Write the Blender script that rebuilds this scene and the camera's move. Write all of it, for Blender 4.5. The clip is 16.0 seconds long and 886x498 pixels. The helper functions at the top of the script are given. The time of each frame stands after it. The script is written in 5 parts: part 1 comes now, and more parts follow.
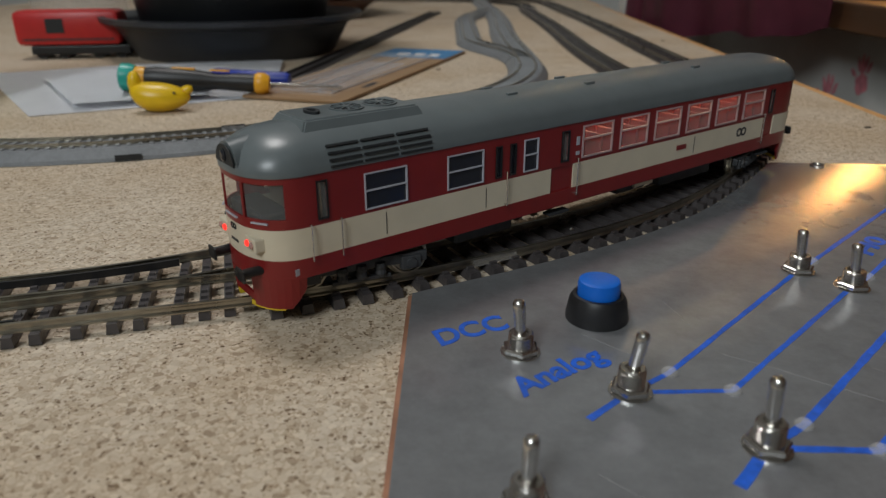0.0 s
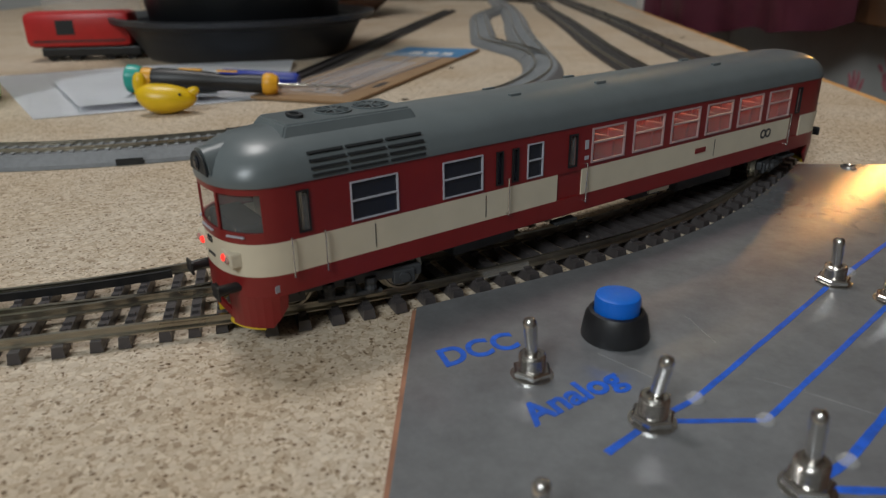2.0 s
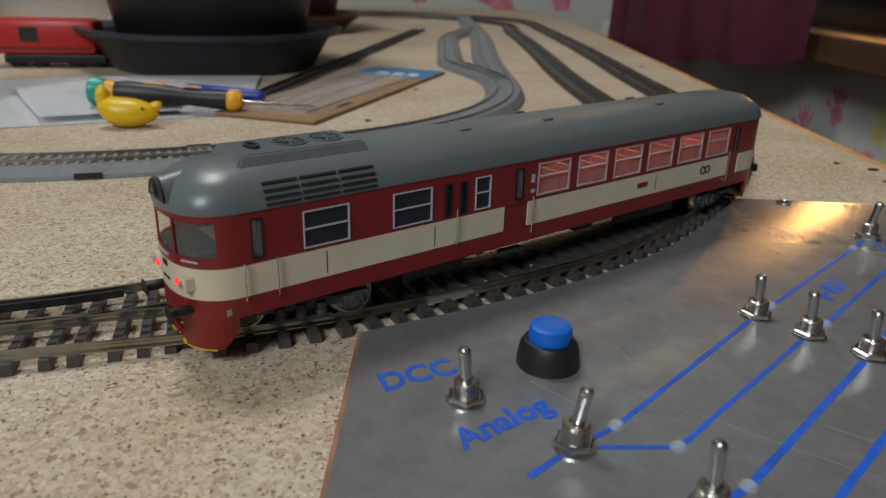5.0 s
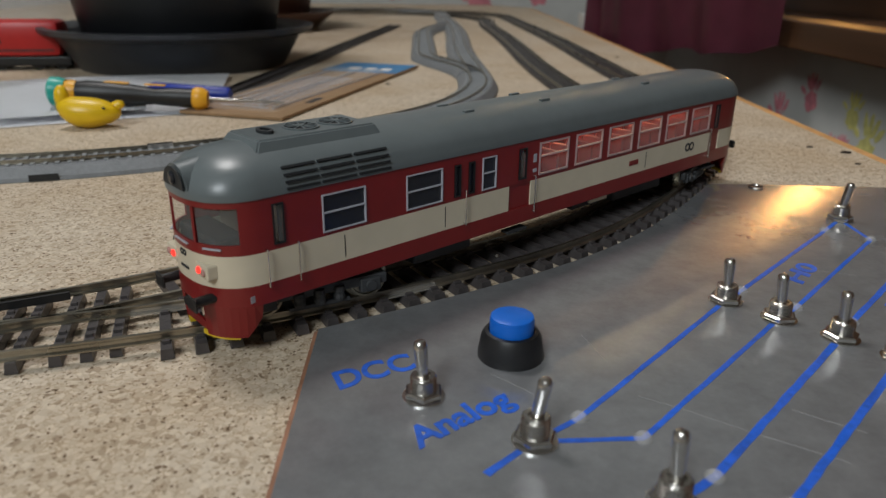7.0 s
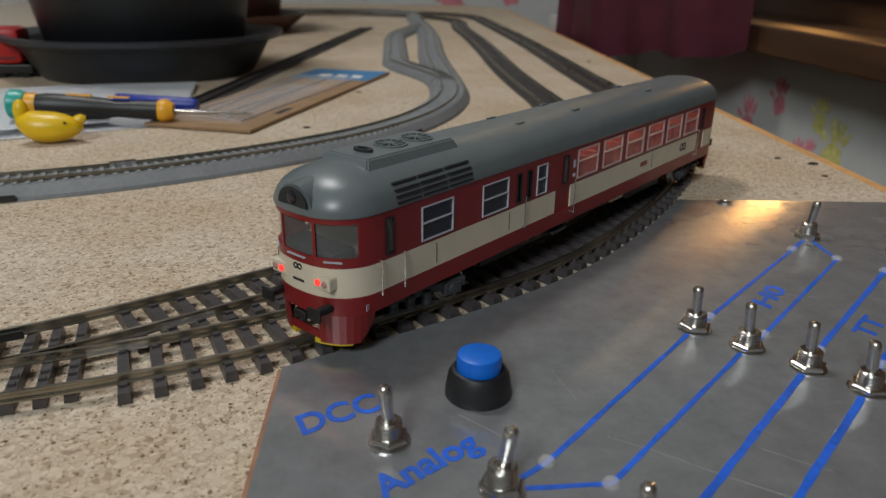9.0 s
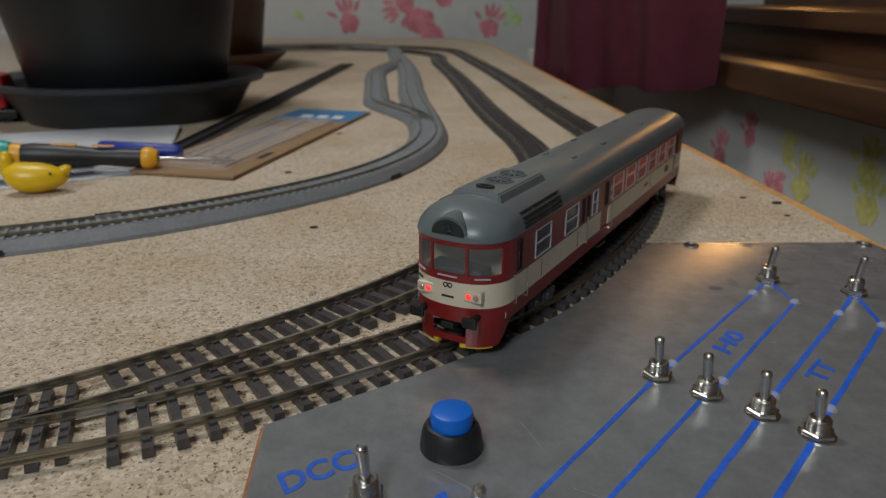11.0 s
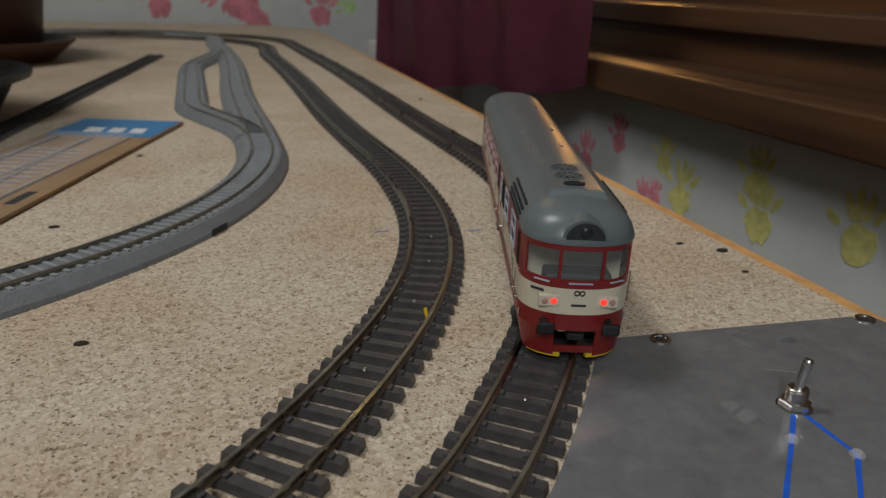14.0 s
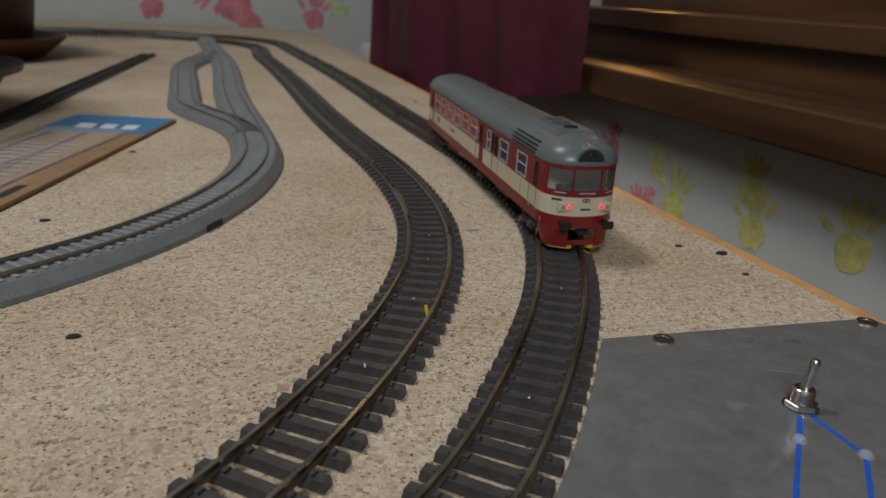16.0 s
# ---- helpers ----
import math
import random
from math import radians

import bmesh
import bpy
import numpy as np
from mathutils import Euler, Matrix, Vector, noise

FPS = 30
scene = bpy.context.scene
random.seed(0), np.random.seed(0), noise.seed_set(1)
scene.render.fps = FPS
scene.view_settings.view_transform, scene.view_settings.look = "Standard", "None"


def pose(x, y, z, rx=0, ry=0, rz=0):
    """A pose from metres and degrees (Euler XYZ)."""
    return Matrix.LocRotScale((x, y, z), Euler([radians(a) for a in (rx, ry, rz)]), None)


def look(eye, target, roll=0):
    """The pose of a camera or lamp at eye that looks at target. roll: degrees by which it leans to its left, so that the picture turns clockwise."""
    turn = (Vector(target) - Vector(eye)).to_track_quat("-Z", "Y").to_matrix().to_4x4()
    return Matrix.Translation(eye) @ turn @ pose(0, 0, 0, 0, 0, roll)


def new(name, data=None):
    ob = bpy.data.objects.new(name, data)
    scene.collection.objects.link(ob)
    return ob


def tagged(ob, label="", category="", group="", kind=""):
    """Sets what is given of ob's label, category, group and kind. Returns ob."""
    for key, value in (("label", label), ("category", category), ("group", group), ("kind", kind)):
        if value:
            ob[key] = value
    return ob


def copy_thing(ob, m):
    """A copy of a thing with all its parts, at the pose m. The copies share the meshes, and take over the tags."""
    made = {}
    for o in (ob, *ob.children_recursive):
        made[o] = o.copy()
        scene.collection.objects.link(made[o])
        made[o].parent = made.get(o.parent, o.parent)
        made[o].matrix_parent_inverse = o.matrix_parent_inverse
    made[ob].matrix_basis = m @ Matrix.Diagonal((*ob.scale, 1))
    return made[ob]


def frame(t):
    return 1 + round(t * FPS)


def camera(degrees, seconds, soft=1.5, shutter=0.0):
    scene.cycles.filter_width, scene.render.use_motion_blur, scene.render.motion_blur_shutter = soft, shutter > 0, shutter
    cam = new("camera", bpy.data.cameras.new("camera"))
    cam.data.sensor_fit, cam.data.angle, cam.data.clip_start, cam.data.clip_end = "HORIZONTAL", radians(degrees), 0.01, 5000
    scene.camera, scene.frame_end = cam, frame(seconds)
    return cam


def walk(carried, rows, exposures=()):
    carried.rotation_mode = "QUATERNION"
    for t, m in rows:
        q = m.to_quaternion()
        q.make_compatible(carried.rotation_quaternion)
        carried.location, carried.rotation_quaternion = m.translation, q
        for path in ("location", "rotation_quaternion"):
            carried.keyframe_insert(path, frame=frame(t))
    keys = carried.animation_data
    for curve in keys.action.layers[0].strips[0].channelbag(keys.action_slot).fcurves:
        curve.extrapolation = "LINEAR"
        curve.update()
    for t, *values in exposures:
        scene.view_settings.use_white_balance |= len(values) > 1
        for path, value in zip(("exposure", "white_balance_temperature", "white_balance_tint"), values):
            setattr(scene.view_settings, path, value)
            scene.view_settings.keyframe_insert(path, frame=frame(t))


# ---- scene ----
cam = camera(64.0, 16.0, soft=1.3)
PATH = [
    (0, (0.00860, 0.01156, 0.09012), (0.00388, 0.28870, -0.02465), -0.21),
    (0.5, (0.00704, 0.01179, 0.09230), (-0.00007, 0.28847, -0.02345), -0.09),
    (1, (0.00807, 0.01381, 0.09315), (0.00007, 0.29143, -0.02029), 0.05),
    (1.5, (0.00691, 0.01789, 0.09075), (-0.00307, 0.29512, -0.02346), -0.14),
    (2, (0.01110, 0.02499, 0.08801), (-0.00067, 0.30181, -0.02702), -0.87),
    (2.5, (0.00799, 0.01677, 0.09386), (-0.00327, 0.29486, -0.01811), -0.27),
    (3, (0.00983, 0.00988, 0.09665), (0.00425, 0.28935, -0.01228), 0.71),
    (3.5, (0.01324, 0.01620, 0.09573), (0.01052, 0.29613, -0.01210), 1.39),
    (4, (0.01431, 0.01632, 0.09573), (0.01326, 0.29592, -0.01301), 1.65),
    (6.5, (0.02297, 0.02335, 0.09201), (0.02942, 0.30247, -0.01777), 0.96),
    (7, (0.02470, 0.02438, 0.09082), (0.03280, 0.30328, -0.01939), 0.59),
    (7.5, (0.02839, 0.02743, 0.08993), (0.03903, 0.30584, -0.02133), -0.06),
    (8, (0.02922, 0.03013, 0.09105), (0.04202, 0.30813, -0.02100), -0.54),
    (8.5, (0.02759, 0.03175, 0.09474), (0.04348, 0.30967, -0.01711), 0.43),
    (11, (0.03048, 0.02388, 0.11128), (0.05490, 0.30532, 0.01030), 0.13),
    (11.5, (0.03604, 0.03602, 0.11459), (0.06373, 0.31815, 0.01643), 0.24),
    (12, (0.04391, 0.04820, 0.11584), (0.08209, 0.32895, 0.01725), 0.24),
    (12.5, (0.04803, 0.06110, 0.11412), (0.09501, 0.34046, 0.01539), 0.35),
    (13, (0.04589, 0.09961, 0.10790), (0.10899, 0.37417, 0.00478), 1.02),
    (13.5, (0.04375, 0.12941, 0.11044), (0.12301, 0.39922, 0.00593), 1.79),
    (14, (0.03727, 0.15069, 0.10802), (0.12780, 0.41703, 0.00376), 2.05),
    (14.5, (0.03360, 0.15347, 0.10496), (0.13438, 0.41679, 0.00246), 3.52),
    (15, (0.03383, 0.15413, 0.10362), (0.13387, 0.41821, 0.00237), 3.50),
    (15.5, (0.03434, 0.15499, 0.10305), (0.13218, 0.41987, 0.00175), 3.52),
    (16, (0.03405, 0.15388, 0.10349), (0.12929, 0.41967, 0.00209), 3.12),
]
cam.data.dof.use_dof, cam.data.dof.focus_distance, cam.data.dof.aperture_fstop = True, 0.215, 20
walk(cam, [(t, look(eye, target, roll)) for t, eye, target, roll in PATH], [(0, -0.07), (1.5, 0.00), (4, 0.07), (7, 0.16), (8.5, 0.16), (11, -0.09), (12.2, -0.19), (13.5, -0.12), (16, -0.10)])

# ---- light ----
world = bpy.data.worlds.new("room_air")
scene.world = world
world.use_nodes = True
world.node_tree.nodes["Background"].inputs[0].default_value = (0.86, 0.92, 1.0, 1)
world.node_tree.nodes["Background"].inputs[1].default_value = 0.09


def area_lamp(name, eye, target, size, power, colour):
    data = bpy.data.lights.new(name, "AREA")
    data.shape, data.size, data.energy, data.color = "DISK", size, power, colour
    ob = new(name, data)
    ob.matrix_world = look(eye, target)
    return ob


area_lamp("ceiling_lamp_light", (-0.40, 0.80, 1.56), (0.05, 0.40, 0), 0.4, 11.4, (1.0, 0.97, 0.95))
# added fill from behind the camera that brightens the near sides
area_lamp("back_room_lamp_light", (-0.65, -1.15, 1.30), (0.1, 0.4, 0), 0.6, 18.5, (0.90, 0.97, 1.0))
area_lamp("stair_lamp_light", (0.595, 1.015, 0.2065), (0.2, 0.33, 0), 0.03, 0.17, (1.0, 0.48, 0.12))


# ---- materials ----
def material(name, colour=(0.5, 0.5, 0.5), rough=0.5, metal=0.0, spec=0.5, vary=0.0, scale=60.0, bump=0.0, bump_scale=200.0, emit=None, strength=0.0, other=None, wear=0.0, stain=6.0):
    """A surface with two scales of variation: fine grain and broad stains."""
    m = bpy.data.materials.new(name)
    m.use_nodes = True
    nt = m.node_tree
    b = nt.nodes["Principled BSDF"]
    b.inputs["Roughness"].default_value = rough
    b.inputs["Metallic"].default_value = metal
    b.inputs["Specular IOR Level"].default_value = spec
    b.inputs["Base Color"].default_value = (*colour, 1)
    tc = nt.nodes.new("ShaderNodeTexCoord")
    if vary or other:
        n = nt.nodes.new("ShaderNodeTexNoise")
        n.inputs["Scale"].default_value, n.inputs["Detail"].default_value = scale, 6
        n2 = nt.nodes.new("ShaderNodeTexNoise")
        n2.inputs["Scale"].default_value, n2.inputs["Detail"].default_value = scale / stain, 3
        nt.links.new(tc.outputs["Object"], n.inputs["Vector"])
        nt.links.new(tc.outputs["Object"], n2.inputs["Vector"])
        add = nt.nodes.new("ShaderNodeMath")
        add.operation = "ADD"
        nt.links.new(n.outputs["Fac"], add.inputs[0])
        nt.links.new(n2.outputs["Fac"], add.inputs[1])
        r = nt.nodes.new("ShaderNodeMapRange")
        r.inputs["From Min"].default_value, r.inputs["From Max"].default_value = 0.7, 1.3
        nt.links.new(add.outputs[0], r.inputs["Value"])
        mix = nt.nodes.new("ShaderNodeMix")
        mix.data_type = "RGBA"
        lo = tuple(c * (1 - vary) for c in colour)
        hi = other or tuple(min(1, c * (1 + vary)) for c in colour)
        mix.inputs["A"].default_value, mix.inputs["B"].default_value = (*lo, 1), (*hi, 1)
        nt.links.new(r.outputs["Result"], mix.inputs["Factor"])
        nt.links.new(mix.outputs["Result"], b.inputs["Base Color"])
        if wear:
            rr = nt.nodes.new("ShaderNodeMapRange")
            rr.inputs["From Min"].default_value, rr.inputs["From Max"].default_value = 0.3, 0.7
            rr.inputs["To Min"].default_value, rr.inputs["To Max"].default_value = max(0.03, rough - wear), min(1, rough + wear)
            nt.links.new(n2.outputs["Fac"], rr.inputs["Value"])
            nt.links.new(rr.outputs["Result"], b.inputs["Roughness"])
    if bump:
        nb = nt.nodes.new("ShaderNodeTexNoise")
        nb.inputs["Scale"].default_value, nb.inputs["Detail"].default_value = bump_scale, 4
        nt.links.new(tc.outputs["Object"], nb.inputs["Vector"])
        bp = nt.nodes.new("ShaderNodeBump")
        bp.inputs["Strength"].default_value, bp.inputs["Distance"].default_value = bump, 0.0006
        nt.links.new(nb.outputs["Fac"], bp.inputs["Height"])
        nt.links.new(bp.outputs["Normal"], b.inputs["Normal"])
    if emit:
        b.inputs["Emission Color"].default_value = (*emit, 1)
        b.inputs["Emission Strength"].default_value = strength
    return m


def chipboard_material():
    """Pale chipboard: many small flakes of several tones with thin dark chips between them."""
    m = bpy.data.materials.new("chipboard")
    m.use_nodes = True
    nt = m.node_tree
    b = nt.nodes["Principled BSDF"]
    b.inputs["Roughness"].default_value = 0.72
    b.inputs["Specular IOR Level"].default_value = 0.25
    tc = nt.nodes.new("ShaderNodeTexCoord")
    warp = nt.nodes.new("ShaderNodeTexNoise")
    warp.inputs["Scale"].default_value = 260
    nt.links.new(tc.outputs["Object"], warp.inputs["Vector"])
    wv = nt.nodes.new("ShaderNodeVectorMath")
    wv.operation = "MULTIPLY_ADD"
    wv.inputs[1].default_value = (0.0020, 0.0020, 0)
    nt.links.new(warp.outputs["Color"], wv.inputs[0])
    nt.links.new(tc.outputs["Object"], wv.inputs[2])
    fac = []
    for scale, rnd in ((640, 1.0), (1500, 1.0)):
        v = nt.nodes.new("ShaderNodeTexVoronoi")
        v.inputs["Scale"].default_value, v.inputs["Randomness"].default_value = scale, rnd
        nt.links.new(wv.outputs[0], v.inputs["Vector"])
        sep = nt.nodes.new("ShaderNodeSeparateColor")
        nt.links.new(v.outputs["Color"], sep.inputs[0])
        fac.append((v, sep))
    ramp = nt.nodes.new("ShaderNodeValToRGB")
    e = ramp.color_ramp.elements
    e[0].position, e[0].color = 0.0, (0.36, 0.28, 0.20, 1)
    e[1].position, e[1].color = 1.0, (0.68, 0.59, 0.47, 1)
    for pos, col in ((0.02, (0.42, 0.335, 0.245, 1)), (0.06, (0.51, 0.42, 0.315, 1)), (0.3, (0.56, 0.47, 0.365, 1)), (0.7, (0.63, 0.54, 0.43, 1))):
        k = e.new(pos)
        k.color = col
    nt.links.new(fac[0][1].outputs[0], ramp.inputs["Fac"])
    ramp2 = nt.nodes.new("ShaderNodeValToRGB")
    e = ramp2.color_ramp.elements
    e[0].position, e[0].color = 0.0, (0.24, 0.18, 0.13, 1)
    e[1].position, e[1].color = 0.15, (1, 1, 1, 1)
    k = e.new(0.07)
    k.color = (0.70, 0.65, 0.59, 1)
    nt.links.new(fac[1][1].outputs[1], ramp2.inputs["Fac"])
    mul = nt.nodes.new("ShaderNodeMix")
    mul.data_type, mul.blend_type = "RGBA", "MULTIPLY"
    mul.inputs["Factor"].default_value = 1.0
    nt.links.new(ramp.outputs[0], mul.inputs["A"])
    nt.links.new(ramp2.outputs[0], mul.inputs["B"])
    broad = nt.nodes.new("ShaderNodeTexNoise")
    broad.inputs["Scale"].default_value, broad.inputs["Detail"].default_value = 14, 5
    nt.links.new(tc.outputs["Object"], broad.inputs["Vector"])
    tint = nt.nodes.new("ShaderNodeValToRGB")
    e = tint.color_ramp.elements
    e[0].position, e[0].color = 0.32, (0.88, 0.82, 0.74, 1)
    e[1].position, e[1].color = 0.6, (1, 1, 1, 1)
    nt.links.new(broad.outputs["Fac"], tint.inputs["Fac"])
    mul2 = nt.nodes.new("ShaderNodeMix")
    mul2.data_type, mul2.blend_type = "RGBA", "MULTIPLY"
    mul2.inputs["Factor"].default_value = 1.0
    rim = nt.nodes.new("ShaderNodeTexVoronoi")
    rim.feature = "DISTANCE_TO_EDGE"
    rim.inputs["Scale"].default_value = 640
    nt.links.new(wv.outputs[0], rim.inputs["Vector"])
    gap = nt.nodes.new("ShaderNodeValToRGB")
    e = gap.color_ramp.elements
    e[0].position, e[0].color = 0.0, (0.70, 0.63, 0.55, 1)
    e[1].position, e[1].color = 0.13, (1.06, 1.05, 1.04, 1)
    nt.links.new(rim.outputs["Distance"], gap.inputs["Fac"])
    some = nt.nodes.new("ShaderNodeTexNoise")
    some.inputs["Scale"].default_value = 420
    nt.links.new(tc.outputs["Object"], some.inputs["Vector"])
    most = nt.nodes.new("ShaderNodeMapRange")
    most.inputs["From Min"].default_value, most.inputs["From Max"].default_value = 0.40, 0.62
    nt.links.new(some.outputs["Fac"], most.inputs["Value"])
    seam = nt.nodes.new("ShaderNodeMix")
    seam.data_type, seam.blend_type = "RGBA", "MULTIPLY"
    nt.links.new(most.outputs["Result"], seam.inputs["Factor"])
    nt.links.new(mul.outputs["Result"], seam.inputs["A"])
    nt.links.new(gap.outputs[0], seam.inputs["B"])
    nt.links.new(seam.outputs["Result"], mul2.inputs["A"])
    nt.links.new(tint.outputs[0], mul2.inputs["B"])
    nt.links.new(mul2.outputs["Result"], b.inputs["Base Color"])
    bp = nt.nodes.new("ShaderNodeBump")
    bp.inputs["Strength"].default_value, bp.inputs["Distance"].default_value = 0.5, 0.0004
    nt.links.new(fac[0][1].outputs[1], bp.inputs["Height"])
    nt.links.new(bp.outputs["Normal"], b.inputs["Normal"])
    return m


BRUSH = (0.97, -0.24)   # along which the sheet was rubbed


def aluminium_material():
    """Worn aluminium sheet: cloudy oxide, fine scratches, uneven gloss."""
    m = bpy.data.materials.new("worn_aluminium")
    m.use_nodes = True
    nt = m.node_tree
    b = nt.nodes["Principled BSDF"]
    b.inputs["Metallic"].default_value = 0.60
    b.inputs["Anisotropic"].default_value = 0.95
    grain = nt.nodes.new("ShaderNodeCombineXYZ")
    grain.inputs[0].default_value, grain.inputs[1].default_value = BRUSH
    nt.links.new(grain.outputs[0], b.inputs["Tangent"])
    tc = nt.nodes.new("ShaderNodeTexCoord")
    cloud = nt.nodes.new("ShaderNodeTexNoise")
    cloud.inputs["Scale"].default_value, cloud.inputs["Detail"].default_value, cloud.inputs["Roughness"].default_value = 90, 9, 0.75
    nt.links.new(tc.outputs["Object"], cloud.inputs["Vector"])
    ramp = nt.nodes.new("ShaderNodeValToRGB")
    e = ramp.color_ramp.elements
    e[0].position, e[0].color = 0.3, (0.30, 0.305, 0.315, 1)
    e[1].position, e[1].color = 0.72, (0.45, 0.46, 0.475, 1)
    nt.links.new(cloud.outputs["Fac"], ramp.inputs["Fac"])
    nt.links.new(ramp.outputs[0], b.inputs["Base Color"])
    rr = nt.nodes.new("ShaderNodeMapRange")
    rr.inputs["From Min"].default_value, rr.inputs["From Max"].default_value = 0.3, 0.75
    rr.inputs["To Min"].default_value, rr.inputs["To Max"].default_value = 0.20, 0.25
    nt.links.new(cloud.outputs["Fac"], rr.inputs["Value"])
    nt.links.new(rr.outputs["Result"], b.inputs["Roughness"])
    mp = nt.nodes.new("ShaderNodeMapping")
    mp.inputs["Scale"].default_value = (60, 1500, 1)
    turn = nt.nodes.new("ShaderNodeMapping")
    turn.inputs["Rotation"].default_value = (0, 0, radians(-77))
    nt.links.new(tc.outputs["Object"], turn.inputs["Vector"])
    nt.links.new(turn.outputs[0], mp.inputs["Vector"])
    sc = nt.nodes.new("ShaderNodeTexNoise")
    sc.inputs["Scale"].default_value, sc.inputs["Detail"].default_value = 1.0, 4
    nt.links.new(mp.outputs[0], sc.inputs["Vector"])
    bp = nt.nodes.new("ShaderNodeBump")
    bp.inputs["Strength"].default_value, bp.inputs["Distance"].default_value = 0.07, 0.0002
    nt.links.new(sc.outputs["Fac"], bp.inputs["Height"])
    nt.links.new(bp.outputs["Normal"], b.inputs["Normal"])
    return m


def glass_material(name, colour, rough=0.03, alpha=0.25):
    m = bpy.data.materials.new(name)
    m.use_nodes = True
    nt = m.node_tree
    b = nt.nodes["Principled BSDF"]
    b.inputs["Base Color"].default_value = (*colour, 1)
    b.inputs["Roughness"].default_value = rough
    b.inputs["Alpha"].default_value = alpha
    return m


M = {}
M["board"] = chipboard_material()
M["alu"] = aluminium_material()
M["board_edge"] = material("board_edge", (0.62, 0.33, 0.12), 0.7, vary=0.2, scale=90, bump=0.3)
M["ply"] = material("panel_backing", (0.30, 0.14, 0.08), 0.7, vary=0.3, scale=200, bump=0.4)
M["roof"] = material("roof_grey", (0.125, 0.145, 0.15), 0.33, vary=0.08, scale=120, bump=0.05, wear=0.05)
M["red"] = material("train_red", (0.20, 0.012, 0.012), 0.36, vary=0.08, scale=150, wear=0.05)
M["cream"] = material("train_cream", (0.62, 0.55, 0.42), 0.4, vary=0.05, scale=150, wear=0.05)
M["black"] = material("black_plastic", (0.012, 0.012, 0.013), 0.45, vary=0.2, scale=300, bump=0.1)
M["slot"] = material("dark_slot", (0.016, 0.018, 0.02), 0.6, vary=0.1, scale=200)
M["yellow"] = material("yellow_paint", (0.65, 0.45, 0.02), 0.45, vary=0.1, scale=200)
M["sleeper"] = material("sleeper_plastic", (0.062, 0.055, 0.055), 0.36, vary=0.25, scale=400, bump=0.25, bump_scale=900)
M["rail"] = material("nickel_silver_rail", (0.36, 0.335, 0.28), 0.34, metal=1.0, vary=0.22, scale=160, wear=0.12)
M["bedgrey"] = material("grey_ballast_plastic", (0.19, 0.20, 0.21), 0.45, vary=0.12, scale=500, bump=0.6, bump_scale=1500)
M["steel"] = material("chromed_steel", (0.62, 0.60, 0.57), 0.24, metal=1.0, vary=0.08, scale=300, wear=0.06)
M["bluecap"] = material("blue_plastic", (0.0, 0.13, 0.60), 0.42, vary=0.06, scale=200, bump=0.1, bump_scale=600)
M["navy"] = material("navy_plastic", (0.003, 0.025, 0.28), 0.4, vary=0.1, scale=200)
M["ink"] = material("blue_marker_ink", (0.012, 0.11, 0.60), 0.5, vary=0.3, scale=500)
M["led"] = glass_material("clear_led", (0.85, 0.85, 0.84), 0.06, 0.22)
M["stain"] = glass_material("dried_film", (0.7, 0.7, 0.7), 0.4, 0.10)
M["dark_glass"] = material("dark_blue_glass", (0.013, 0.015, 0.021), 0.26, spec=0.6)
M["smoke_glass"] = glass_material("clear_pane", (0.5, 0.5, 0.48), 0.05, 0.17)
M["frame_white"] = material("white_frame", (0.42, 0.42, 0.47), 0.4)
M["frame_rose"] = material("silver_frame", (0.55, 0.42, 0.42), 0.35, metal=0.4)
M["seat"] = material("red_seat", (0.35, 0.02, 0.015), 0.5, vary=0.1, scale=200)
M["glow"] = material("coach_lamp", (0.9, 0.7, 0.5), 0.5, emit=(1.0, 0.68, 0.40), strength=5.5)
M["red_glow"] = material("red_tail_lamp", (0.7, 0.02, 0.02), 0.3, emit=(1.0, 0.03, 0.02), strength=1.6)
M["tail_core"] = material("tail_lamp_core", (0.9, 0.3, 0.25), 0.3, emit=(1.0, 0.25, 0.2), strength=9)
M["lens"] = material("clear_lens", (0.45, 0.25, 0.22), 0.1, spec=0.8)
M["under"] = material("underframe_grey", (0.035, 0.037, 0.04), 0.55, vary=0.2, scale=300, bump=0.2)
M["ribgrey"] = material("pale_grey_rib", (0.29, 0.30, 0.31), 0.4, vary=0.15, scale=500)
M["bulb"] = material("warm_bulb", (0.9, 0.8, 0.5), 0.4, emit=(1.0, 0.72, 0.32), strength=30)
M["scratch"] = glass_material("pale_scratch", (0.85, 0.85, 0.85), 0.35, 0.22)
M["decal"] = material("dark_decal", (0.03, 0.03, 0.035), 0.5)
M["pot"] = material("dark_pot_plastic", (0.008, 0.009, 0.011), 0.45, vary=0.15, scale=40, bump=0.15)
M["saucer"] = material("dark_saucer_plastic", (0.030, 0.033, 0.040), 0.42, vary=0.15, scale=40, bump=0.15)
M["terra"] = material("brown_pot", (0.075, 0.032, 0.020), 0.5, vary=0.2, scale=30, bump=0.2)
M["soil"] = material("soil", (0.03, 0.02, 0.014), 0.95, vary=0.4, scale=200, bump=1.0)
M["card"] = material("brown_cardboard", (0.30, 0.185, 0.095), 0.7, vary=0.12, scale=120, bump=0.1)
M["bluecard"] = material("blue_card_header", (0.04, 0.20, 0.42), 0.55, vary=0.1, scale=120)
M["white"] = material("white_paint", (0.75, 0.75, 0.75), 0.5, vary=0.04, scale=80)
M["paper"] = material("white_paper", (0.84, 0.85, 0.88), 0.7, vary=0.03, scale=60)
M["plastic"] = glass_material("clear_plastic", (0.75, 0.72, 0.68), 0.18, 0.14)
